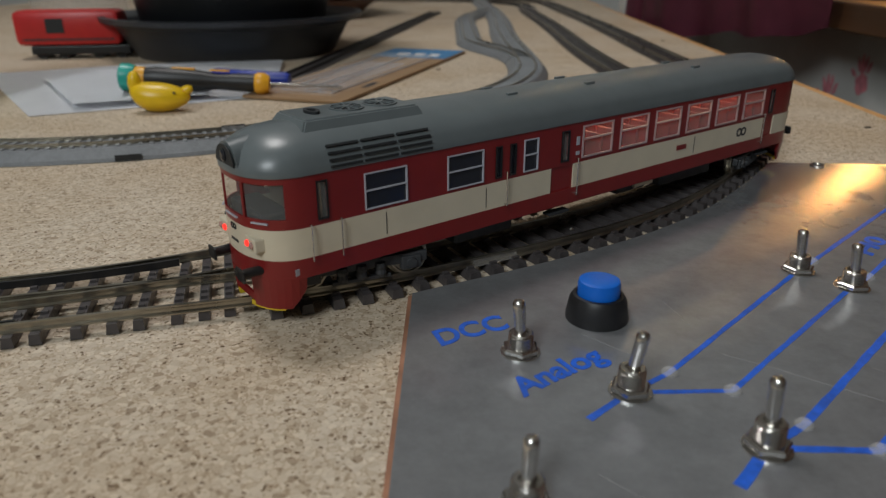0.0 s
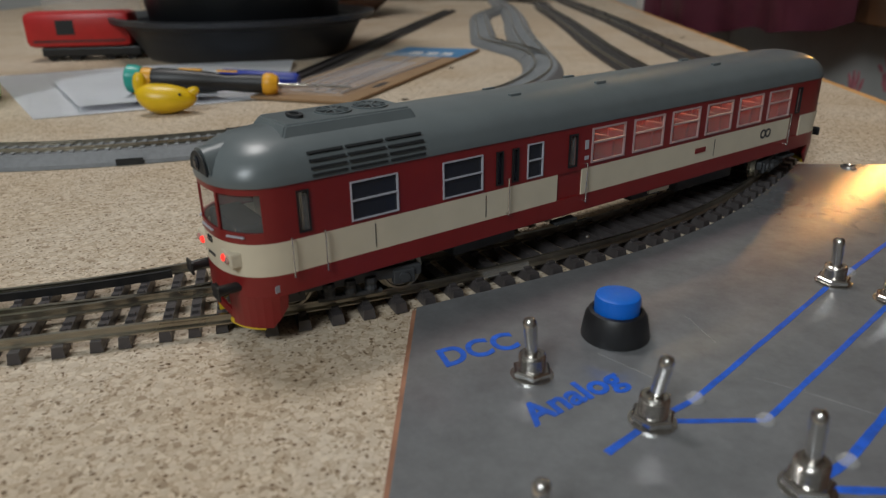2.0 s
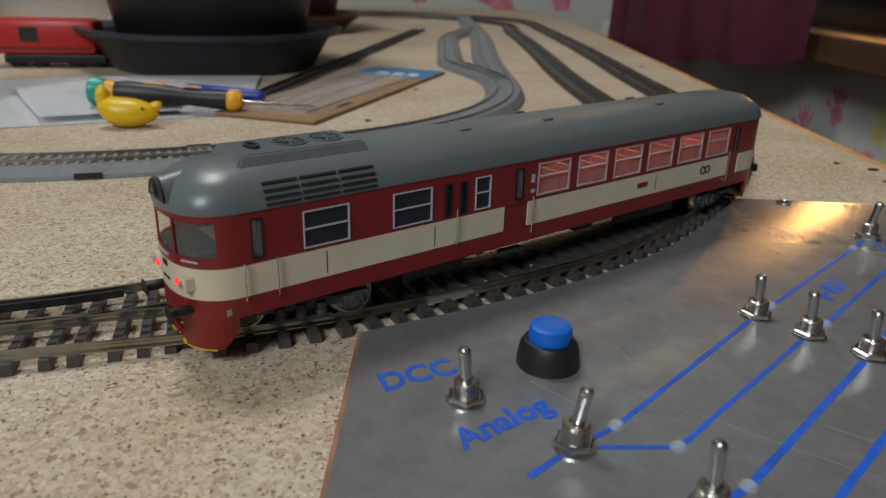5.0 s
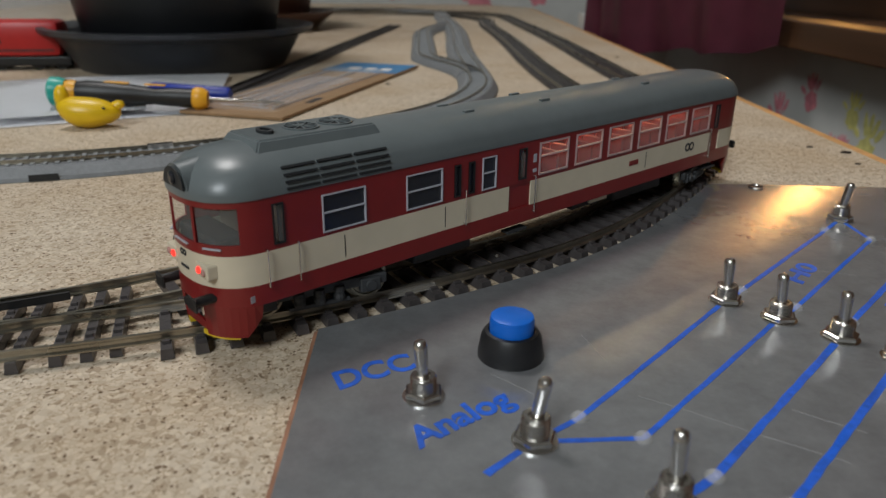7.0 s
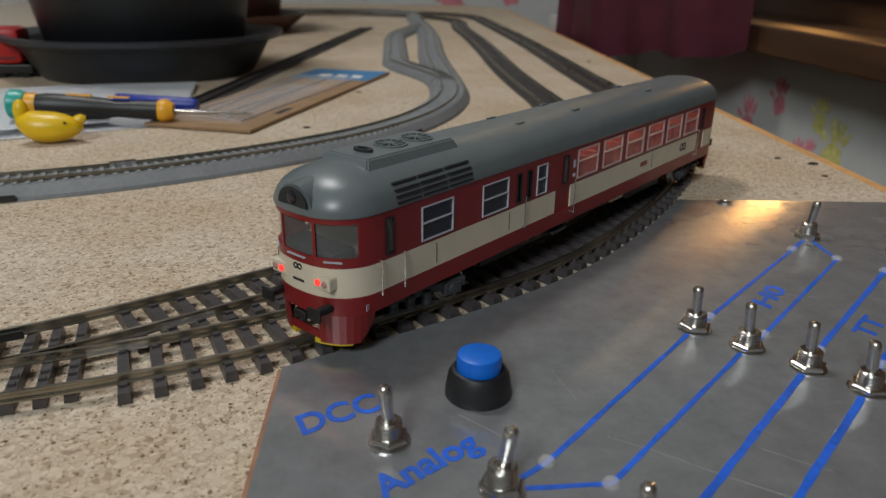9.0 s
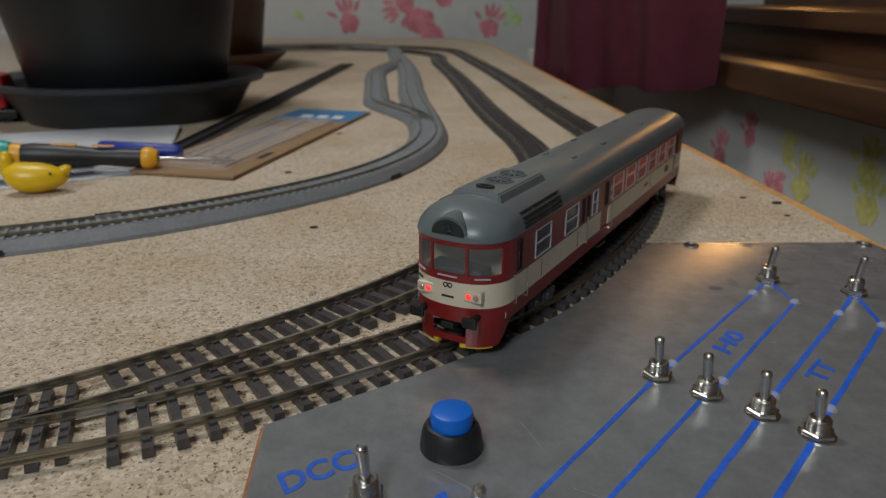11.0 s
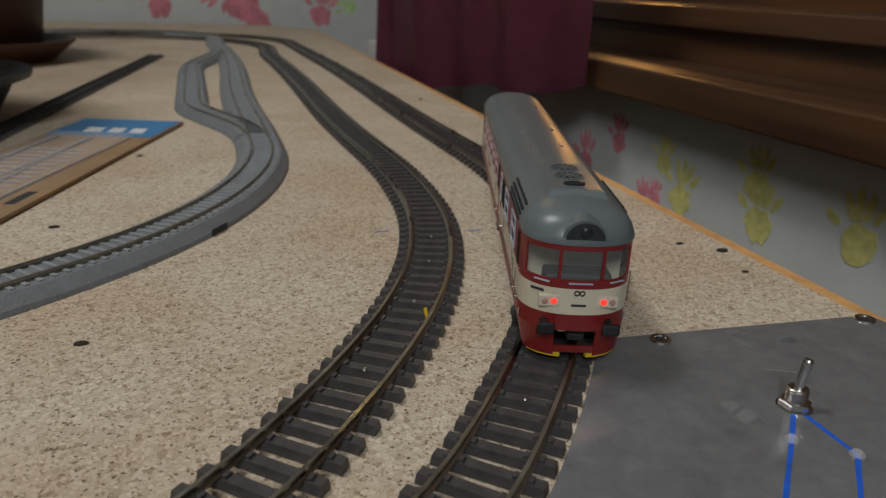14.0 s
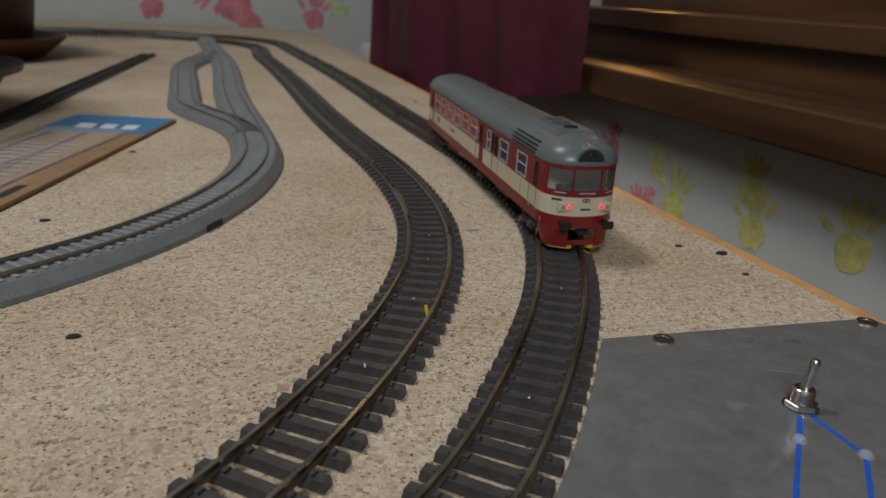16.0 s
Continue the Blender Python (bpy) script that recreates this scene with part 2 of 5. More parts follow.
M["teal"] = material("teal_plastic", (0.02, 0.36, 0.30), 0.35, vary=0.1, scale=200)
M["orange"] = material("amber_plastic", (0.78, 0.38, 0.02), 0.4, vary=0.1, scale=200)
M["duck"] = material("yellow_rubber", (0.78, 0.50, 0.01), 0.35, vary=0.08, scale=150)
M["lime"] = material("lime_plastic", (0.36, 0.60, 0.03), 0.3, vary=0.06, scale=60)
M["scarlet"] = material("scarlet_plastic", (0.50, 0.02, 0.02), 0.4, vary=0.1, scale=100)
M["wall"] = material("painted_wall", (0.58, 0.585, 0.565), 0.85, vary=0.06, scale=30, bump=0.2, bump_scale=120)
M["floor"] = material("room_floor", (0.16, 0.10, 0.06), 0.6, vary=0.3, scale=12)
M["wood"] = None
M["curtain"] = material("maroon_satin", (0.150, 0.034, 0.058), 0.45, vary=0.2, scale=40)
M["tint_yellow"] = material("yellow_wall_paint", (0.60, 0.56, 0.20), 0.85, vary=0.25, scale=140)
M["tint_green"] = material("green_wall_paint", (0.46, 0.62, 0.28), 0.85, vary=0.3, scale=140)
M["tint_red"] = material("red_wall_paint", (0.62, 0.22, 0.26), 0.85, vary=0.35, scale=140)
M["green_led"] = material("green_lamp", (0.1, 0.8, 0.2), 0.3, emit=(0.05, 1.0, 0.2), strength=2.2)


def wood_material():
    m = bpy.data.materials.new("stained_wood")
    m.use_nodes = True
    nt = m.node_tree
    b = nt.nodes["Principled BSDF"]
    b.inputs["Roughness"].default_value = 0.46
    tc = nt.nodes.new("ShaderNodeTexCoord")
    mp = nt.nodes.new("ShaderNodeMapping")
    mp.inputs["Scale"].default_value = (60, 3.5, 60)
    nt.links.new(tc.outputs["Object"], mp.inputs["Vector"])
    n = nt.nodes.new("ShaderNodeTexNoise")
    n.inputs["Scale"].default_value, n.inputs["Detail"].default_value = 1.0, 6
    nt.links.new(mp.outputs[0], n.inputs["Vector"])
    r = nt.nodes.new("ShaderNodeValToRGB")
    e = r.color_ramp.elements
    e[0].position, e[0].color = 0.3, (0.038, 0.016, 0.0065, 1)
    e[1].position, e[1].color = 0.75, (0.105, 0.046, 0.018, 1)
    nt.links.new(n.outputs["Fac"], r.inputs["Fac"])
    nt.links.new(r.outputs[0], b.inputs["Base Color"])
    return m


M["wood"] = wood_material()


# ---- mesh helpers ----
def part(name, bm, mat, parent=None, label="", smooth=False):
    me = bpy.data.meshes.new(name)
    bmesh.ops.recalc_face_normals(bm, faces=bm.faces)
    bm.to_mesh(me)
    bm.free()
    me.materials.append(mat)
    if smooth:
        me.polygons.foreach_set("use_smooth", [True] * len(me.polygons))
        me.set_sharp_from_angle(angle=radians(35))
    ob = new(name, me)
    ob.parent = parent
    if label:
        ob["label"] = label
    return ob


def thing(name, label, category, m=None, group="", kind=""):
    ob = new(name)
    ob.empty_display_size = 0.01
    if m is not None:
        ob.matrix_world = m
    return tagged(ob, label, category, group, kind)


def box(x0, x1, y0, y1, z0, z1, bevel=0.0, bm=None, m=None):
    bm = bm or bmesh.new()
    r = bmesh.ops.create_cube(bm, size=1)
    for v in r["verts"]:
        v.co = Vector((x0 + (v.co.x + 0.5) * (x1 - x0), y0 + (v.co.y + 0.5) * (y1 - y0), z0 + (v.co.z + 0.5) * (z1 - z0)))
        if m is not None:
            v.co = m @ v.co
    if bevel:
        es = list({e for v in r["verts"] for e in v.link_edges})
        bmesh.ops.bevel(bm, geom=es, offset=bevel, segments=2, affect="EDGES", profile=0.5)
    return bm


def lathe(profile, n=32, bm=None, m=None, cap=True):
    """A turned shape about z from (radius, height) pairs."""
    bm = bm or bmesh.new()
    rings = []
    for r, z in profile:
        ring = []
        for k in range(n):
            a = 2 * math.pi * k / n
            co = Vector((r * math.cos(a), r * math.sin(a), z))
            ring.append(bm.verts.new(m @ co if m is not None else co))
        rings.append(ring)
    for a, b in zip(rings, rings[1:]):
        for k in range(n):
            bm.faces.new((a[k], a[(k + 1) % n], b[(k + 1) % n], b[k]))
    if cap:
        bm.faces.new(rings[0][::-1])
        bm.faces.new(rings[-1])
    return bm


def rod(a, b, r, n=10, bm=None, r2=None):
    a, b = Vector(a), Vector(b)
    q = (b - a).to_track_quat("Z", "Y").to_matrix().to_4x4()
    return lathe([(r, 0), (r2 or r, (b - a).length)], n, bm, Matrix.Translation(a) @ q)


def prism(outline, z0, z1, bm=None, m=None):
    bm = bm or bmesh.new()
    lo = [bm.verts.new((m @ Vector((x, y, z0))) if m is not None else (x, y, z0)) for x, y in outline]
    hi = [bm.verts.new((m @ Vector((x, y, z1))) if m is not None else (x, y, z1)) for x, y in outline]
    n = len(outline)
    bm.faces.new(lo[::-1])
    bm.faces.new(hi)
    for k in range(n):
        bm.faces.new((lo[k], lo[(k + 1) % n], hi[(k + 1) % n], hi[k]))
    return bm


def sweep(section, line, bm=None):
    """A section of (across, up) pairs carried along a line of (x, y, heading)."""
    bm = bm or bmesh.new()
    rings = []
    for x, y, h in line:
        nx, ny = -math.sin(h), math.cos(h)
        rings.append([bm.verts.new((x + nx * o, y + ny * o, z)) for o, z in section])
    n = len(section)
    for a, b in zip(rings, rings[1:]):
        for k in range(n):
            bm.faces.new((a[k], a[(k + 1) % n], b[(k + 1) % n], b[k]))
    bm.faces.new(rings[0][::-1])
    bm.faces.new(rings[-1])
    return bm


# ---- lines of the tracks ----
STEP = 0.0025


def course(x, y, heading, segments):
    """Points (x, y, heading) every STEP metres along straights and arcs given as (length, curvature)."""
    line = [(x, y, heading)]
    for length, bend in segments:
        for _ in range(round(length / STEP)):
            mid = heading + bend * STEP / 2
            x, y, heading = x + STEP * math.cos(mid), y + STEP * math.sin(mid), heading + bend * STEP
            line.append((x, y, heading))
    return line


LEAD = 0.1750
OUTER = course(-0.3007, 0.1068, 0.3378, [(0.1750, -0.0050), (0.0725, -1.1693), (0.0650, 3.2543), (0.0650, 1.7926), (0.0675, 4.4060), (0.0700, 1.6142), (0.0725, 2.4469), (0.0775, 2.9733), (0.1125, 1.7755), (0.2375, -0.1635), (0.4000, 0.1172), (0.2650, -0.0307), (0.3800, 4.8341), (0.2950, 0.6576)])
INNER = course(-0.1831, 0.1749, 0.0461, [(0.0725, 3.4358), (0.0650, 4.0234), (0.0650, 1.2920), (0.0675, 3.2253), (0.0700, 2.2004), (0.0725, 3.1396), (0.0750, 3.0473), (0.1100, 1.3831), (0.2350, -0.2834), (0.3975, 0.1222), (0.1450, -0.9251), (0.3775, 4.7142), (0.2800, 0.9517)])
BED = course(-0.2644, 0.3474, -0.2273, [(0.0875, 4.9033), (0.0925, 3.1141), (0.0975, 2.7349), (0.1050, 3.9934), (0.1125, 3.4029), (0.1150, 0.3710), (0.2475, -0.2880), (0.4175, 0.2515), (0.1500, -0.5283), (0.2525, 6.5786), (0.3325, 0.4817)])


def along(line, s):
    k = min(max(s / STEP, 0), len(line) - 2)
    i = int(k)
    a, b, u = line[i], line[i + 1], k - int(k)
    return tuple(p + (q - p) * u for p, q in zip(a, b))


# ---- room ----
def wall(name, x0, x1, y0, y1, z0, z1, mat="wall", label="", cat="wall"):
    return tagged(part(name, box(x0, x1, y0, y1, z0, z1), M[mat]), label or "unseen off-white wall closing the room", cat, kind="structure")


# floor, left, front and right walls and ceiling are unseen, added to bounce light
wall("floor", -2.2, 2.2, -2.2, 2.6, -0.80, -0.75, "floor", "unseen brown floor of the room", "floor")
wall("wall_back", -2.2, 2.2, 2.150, 2.24, -0.75, 1.75, label="white painted wall with coloured paint hand marks")
wall("wall_left", -2.25, -2.2, -2.2, 2.150, -0.75, 1.75)
wall("wall_front", -2.2, 2.2, -2.25, -2.2, -0.75, 1.75)
wall("wall_right", 1.6, 1.65, -2.2, 2.150, -0.75, 1.75)
tagged(part("ceiling", box(-2.2, 2.2, -2.2, 2.150, 1.75, 1.8), M["wall"]), "unseen white ceiling closing the room", "ceiling", kind="structure")
tagged(part("wall_side", box(0.450, 0.530, -0.6, 1.298, -0.75, 0.0158), M["wall"]), "low white wall with yellow paint hand marks", "wall", kind="structure")


# layout board: one sheet with a slanted right edge and an edge strip
edge = [(-0.9, -0.35), (0.2480, -0.35), (0.2600, 0.35), (0.2950, 1.95), (0.21, 2.08), (-0.9, 2.11)]
board = thing("layout_board", "pale chipboard layout board with an orange edge", "board", kind="structure")
part("board_top", prism(edge, -0.018, 0.0), M["board"], board)
# orange strip along the board's right edge
strip = bmesh.new()
for (xa, ya), (xb, yb) in (((0.2485, -0.35), (0.2605, 0.35)), ((0.2605, 0.35), (0.2955, 1.95))):
    prism([(xa + 0.0005, ya), (xa + 0.0075, ya), (xb + 0.0075, yb), (xb + 0.0005, yb)], -0.018, -0.0008, strip)
part("edge_strip", strip, M["board_edge"], board, "orange edge strip")
part("frame_beam", box(-0.8, 0.20, -0.3, 2.0, -0.06, -0.0182), M["ply"], board)
for x, y in ((-0.75, -0.25), (0.1, -0.25), (-0.75, 1.95), (0.1, 1.95)):
    part("table_leg", box(x - 0.02, x + 0.02, y - 0.02, y + 0.02, -0.75, -0.0602), M["ply"], board)


wall("wall_low", 0.300, 0.90, 1.30, 1.345, -0.75, 0.02, label="shaded wall below the curtain")


# ---- wooden stairs beside the table ----
def stairs():
    st = thing("wooden_stairs", "dark brown varnished wooden stairs beside the wall", "stairs", kind="structure")
    part("lower_tread", box(0.410, 0.95, -0.6, 1.28, 0.0160, 0.0448, 0.002), M["wood"], st)
    part("riser", box(0.506, 0.526, -0.6, 1.28, 0.0450, 0.0770), M["wood"], st)
    part("upper_tread", box(0.495, 0.95, -0.6, 1.28, 0.0772, 0.0980, 0.002), M["wood"], st)
    # the next three are added dark wood, standing in for the darkness beyond
    part("upper_riser", box(0.70, 0.72, -0.6, 1.28, 0.0982, 0.300), M["wood"], st)
    part("top_tread", box(0.685, 0.95, -0.6, 1.28, 0.3002, 0.326, 0.002), M["wood"], st)
    part("stringer", box(0.76, 0.78, -0.6, 1.28, 0.3262, 1.2), M["wood"], st)


stairs()


def curtain():
    ct = thing("curtain", "gathered maroon satin curtain hanging beside the table", "curtain")
    bm = bmesh.new()
    nx, nz = 120, 20
    rows = []
    for j in range(nz + 1):
        v = j / nz
        row = []
        for i in range(nx + 1):
            u = i / nx
            fold = (0.016 * math.sin(u * 15 + 0.8 * math.sin(u * 7)) + 0.007 * math.sin(u * 31 + j * 0.15)) * (1.1 - 0.5 * v)
            hem = -0.042 + 0.058 * u + 0.004 * math.sin(u * 12 + 1.0) + 0.0015 * math.sin(u * 33)
            row.append(bm.verts.new((0.286 + 0.112 * u + (0.95 - 0.75 * u) * fold, 1.24 - 0.45 * u + 0.30 * fold, hem + (0.34 - hem) * v)))
        rows.append(row)
    for a, b in zip(rows, rows[1:]):
        for i in range(nx):
            bm.faces.new((a[i], a[i + 1], b[i + 1], b[i]))
    bmesh.ops.solidify(bm, geom=list(bm.faces), thickness=0.002)
    part("cloth", bm, M["curtain"], ct, smooth=True)
    part("rod", rod((0.281, 1.260, 0.343), (0.403, 0.770, 0.343), 0.006, 14), M["wood"], ct, "brown wooden curtain rod")
    part("hanger", rod((0.342, 1.015, 0.349), (0.342, 1.015, 1.749), 0.002, 8), M["black"], ct)


curtain()


def paint_print(name, mat, m, seed, size=0.05, hand=True):
    """A dab of wall paint: a palm with five finger strokes, or a plain blot; thin and uneven."""
    rnd = random.Random(seed)
    bm = bmesh.new()

    def blot(cx, cy, rx, ry, ang):
        ring = []
        for k in range(18):
            a = 2 * math.pi * k / 18
            w = 1 + rnd.uniform(-0.18, 0.18)
            x, y = rx * w * math.cos(a), ry * w * math.sin(a)
            ring.append((cx + x * math.cos(ang) - y * math.sin(ang), cy + x * math.sin(ang) + y * math.cos(ang)))
        prism(ring, 0, 0.0003 + rnd.uniform(0, 0.0002), bm, m)

    blot(0, 0, size * 0.42, size * 0.40, 0)
    if hand:
        for k, (ang, ln) in enumerate(((-0.95, 0.36), (-0.35, 0.50), (-0.05, 0.55), (0.25, 0.50), (0.6, 0.40))):
            blot(math.sin(ang) * size * 0.75, math.cos(ang) * size * 0.75, size * 0.095, size * ln * 0.62, -ang)
    else:
        blot(size * 0.3, -size * 0.2, size * 0.2, size * 0.3, 0.4)
    tagged(part(name, bm, mat), "dried paint mark on the white wall", "paint mark", "paint marks on the walls", "structure")


def on_back(x, z, turn=0):
    return pose(x, 2.1498, z, 90, 0, 0) @ pose(0, 0, 0, 0, 0, turn)


def on_side(y, z, turn=0):
    return pose(0.4498, y, z, 90, 0, -90) @ pose(0, 0, 0, 0, 0, turn)


for k, (x, z, c, s, t) in enumerate(((-0.053, 0.037, "tint_red", 0.068, 10), (0.346, 0.023, "tint_red", 0.065, -14), (0.147, 0.043, "tint_red", 0.098, 0), (0.106, 0.088, "tint_red", 0.065, 120), (0.218, 0.103, "tint_red", 0.058, 30), (0.404, 0.121, "tint_green", 0.065, 10), (0.425, 0.048, "tint_green", 0.044, 60), (-0.132, 0.139, "tint_green", 0.065, -20), (-0.235, 0.131, "tint_green", 0.052, 45), (-0.195, 0.060, "tint_green", 0.029, 0), (0.204, 0.156, "tint_green", 0.058, 170), (0.180, 0.004, "tint_red", 0.078, 0), (-0.401, 0.103, "tint_green", 0.065, 0))):
    paint_print("paint_mark", M[c], on_back(x, z, t), 10 + k, s, k not in (2, 8, 9, 11))
for k, (y, z, c, s, t) in enumerate(((0.583, -0.064, "tint_yellow", 0.042, 0), (0.491, -0.047, "tint_yellow", 0.042, 8), (0.685, -0.071, "tint_yellow", 0.042, -6), (0.722, -0.081, "tint_red", 0.022, 10), (0.716, -0.044, "tint_yellow", 0.030, 0), (0.798, -0.041, "tint_red", 0.034, 8), (0.862, -0.078, "tint_red", 0.042, 8), (0.739, -0.096, "tint_red", 0.034, 12), (0.593, -0.033, "tint_yellow", 0.036, 5))):
    paint_print("paint_mark", M[c], on_side(y, z, t), 60 + k, s * 0.85)


# ---- rail tracks ----
RAIL_Z, TIE_TOP = 0.0054, 0.0030
RAIL = [(-0.0011, 0.0), (0.0011, 0.0), (0.0011, 0.0004), (0.0003, 0.0008), (0.0003, 0.0017), (0.00055, 0.0020), (0.00055, 0.0025), (-0.00055, 0.0025), (-0.00055, 0.0020), (-0.0003, 0.0017), (-0.0003, 0.0008), (-0.0011, 0.0004)]


def rail_mesh(line, off, z=TIE_TOP, scale=1.0):
    return sweep([(off + o * scale, z + h * scale) for o, h in RAIL], line[::2])


def sleeper_mesh(length, width, h):
    """One plastic sleeper with sloped ends and two pairs of rail clips."""
    bm = prism([(-width / 2, -length / 2), (width / 2, -length / 2), (width / 2, length / 2), (-width / 2, length / 2)], 0.0003, h)
    for v in bm.verts:
        if v.co.z > h * 0.9:
            v.co.x *= 0.8
            v.co.y *= 0.975
    for y in (-0.00865, 0.00865):
        for d in (-0.0019, 0.0019):
            box(-width * 0.28, width * 0.28, y + d - 0.0006, y + d + 0.0006, h - 0.0001, h + 0.0008, bm=bm)
    me = bpy.data.meshes.new("sleeper")
    bmesh.ops.recalc_face_normals(bm, faces=bm.faces)
    bm.to_mesh(me)
    bm.free()
    me.materials.append(M["sleeper"])
    return me


TIE = sleeper_mesh(0.0287, 0.0040, TIE_TOP)
TIE_SET = sleeper_mesh(0.0287, 0.0034, TIE_TOP)
TIE_LONG = sleeper_mesh(0.0385, 0.0031, TIE_TOP)


def h0_track(name, label, line, pitches, skip=None, twin=None):
    tr = thing(name, label, "model track", kind="structure")
    for off in (-0.00865, 0.00865):
        part("rail", rail_mesh(line, off), M["rail"], tr, "tarnished nickel silver rail")
    s, end = 0.004, (len(line) - 2) * STEP
    rnd = random.Random(5)
    while s < end:
        pitch = next(p for upto, p in pitches if s < upto)
        x, y, h = along(line, s)
        if not (skip and skip(x, y)):
            me, dx, dy = (TIE_SET if y < 0.215 else TIE), 0.0, 0.0
            if twin:
                j = min(range(0, len(twin), 2), key=lambda k: (twin[k][0] - x) ** 2 + (twin[k][1] - y) ** 2)
                d = math.hypot(twin[j][0] - x, twin[j][1] - y)
                if j and d < 0.0225:
                    me, dx, dy = TIE_LONG, (twin[j][0] - x) / 2, (twin[j][1] - y) / 2
            ob = new("sleeper", me)
            ob.parent = tr
            ob.matrix_basis = pose(x + dx, y + dy, 0, 0, 0, math.degrees(h) + rnd.uniform(-1, 1))
        s += pitch
    return tr


def near_outer(x, y):
    return min(math.hypot(x - a, y - b) for a, b, _ in OUTER[:220]) < 0.0225


h0_track("outer_track", "curved model railway track with black plastic sleepers", OUTER, ((9, 0.0081),), twin=INNER[:130])
h0_track("inner_track", "curved model railway track with black plastic sleepers", INNER, ((9, 0.0081),), skip=near_outer)

# turnout details: check rails and joiners
turnout = thing("turnout_fittings", "black check rails and clear joiners of the turnout", "track part", kind="structure")


def spot(line, s, off):
    x, y, h = along(line, s)
    return x - math.sin(h) * off, y + math.cos(h) * off


for line, off, s0, s1 in ((INNER, 0.0062, 0.05, 0.118), (OUTER, -0.0062, LEAD - 0.03, LEAD + 0.035)):
    part("check_rail", sweep([(off - 0.0006, TIE_TOP), (off + 0.0006, TIE_TOP), (off + 0.0005, RAIL_Z - 0.0002), (off - 0.0005, RAIL_Z - 0.0002)], line[int(s0 / STEP):int(s1 / STEP)]), M["black"], turnout)
for line, s, off in ((INNER, 0.155, -0.00865), (OUTER, LEAD + 0.165, -0.00865), (OUTER, LEAD + 0.095, 0.00865)):
    i = int(s / STEP)
    part("rail_joiner", sweep([(off - 0.0016, TIE_TOP + 0.0001), (off + 0.0016, TIE_TOP + 0.0001), (off + 0.0009, TIE_TOP + 0.0017), (off - 0.0009, TIE_TOP + 0.0017)], line[i - 3:i + 4]), M["plastic"], turnout, "clear insulating rail joiner")

# pins and small bits on the tracks
for line, s in ((INNER, 0.20), (INNER, 0.31), (INNER, 0.40), (INNER, 0.50), (INNER, 0.43), (INNER, 0.36), (OUTER, LEAD + 0.20), (OUTER, LEAD + 0.29), (OUTER, LEAD + 0.37), (OUTER, LEAD + 0.47)):
    x, y, h = along(line, s)
    tagged(part("track_pin", lathe([(0.0006, 0.003), (0.0008, 0.0034), (0.0004, 0.0038)], 8, m=pose(x, y, 0)), M["steel"]), "tiny bright steel track pin", "pin", "track pins")


# grey bed track
def bed_track(name, line, w0=0.0165, w1=0.0115, pitch=0.0045, label="grey moulded bed track with metal rails"):
    tr = thing(name, label, "model track", kind="structure")
    part("ballast_bed", sweep([(-w0, 0.0002), (w0, 0.0002), (w0 * 0.96, 0.002), (w1, 0.0062), (-w1, 0.0062), (-w0 * 0.96, 0.002)], line[::2]), M["bedgrey"], tr)
    for off in (-0.0064, 0.0064):
        part("rail", rail_mesh(line, off, 0.0064, 0.75), M["rail"], tr, "thin metal rail")
    bm = bmesh.new()
    for i in range(2, len(line) - 2, 2):
        x, y, h = line[i]
        box(-0.0009, 0.0009, -0.0102, 0.0102, 0.0062, 0.0068, bm=bm, m=pose(x, y, 0, 0, 0, math.degrees(h)))
    tagged(part("moulded_ribbing", bm, M["ribgrey"], tr), kind="stuff")
    return tr


bed_track("bed_track", BED)
SIDING = course(0.0682, 0.6593, 1.6070, [(0.0550, 6.1943), (0.0550, 0.1266), (0.0575, -6.5317), (0.2525, 0.0027), (0.0825, -3.0188), (0.0800, 0.0151), (0.0725, 3.6938)])
bed_track("bed_siding", SIDING, 0.0150, 0.0112, label="grey moulded bed track siding with metal rails")
for s in (0.335, 0.115):
    x, y, h = along(BED, s)
    tagged(part("bed_joint", box(-0.006, 0.006, -0.0168, -0.0164, 0.0006, 0.0034, m=pose(x, y, 0, 0, 0, math.degrees(h))), M["slot"]), "dark connector slot in the grey bed", "track part")
x, y, h = along(BED, 0.165)
tagged(part("rail_clip", box(-0.006, 0.006, 0.005, 0.008, 0.0062, 0.0086, m=pose(x, y, 0, 0, 0, math.degrees(h))), M["steel"]), "bright metal rail joiner on the bed track", "track part")


def loose_track():
    tr = thing("loose_track", "loose piece of black model track", "model track")
    line = course(-0.1309, 0.5167, 1.4305, [(0.7606, 0)])
    for off in (-0.006, 0.006):
        part("rail", rail_mesh(line, off, 0.0022, 0.8), M["black"], tr)
    bm = box(-0.0014, 0.0014, -0.011, 0.011, 0.0, 0.0023)
    tie = part("sleeper", bm, M["sleeper"], tr)
    for i in range(1, len(line), 3):
        x, y, h = line[i]
        ob = tie if i == 1 else new("sleeper", tie.data)
        ob.parent = tr
        ob.matrix_basis = pose(x, y, 0, 0, 0, math.degrees(h))


loose_track()


# ---- control panel ----
PZ = 0.0018


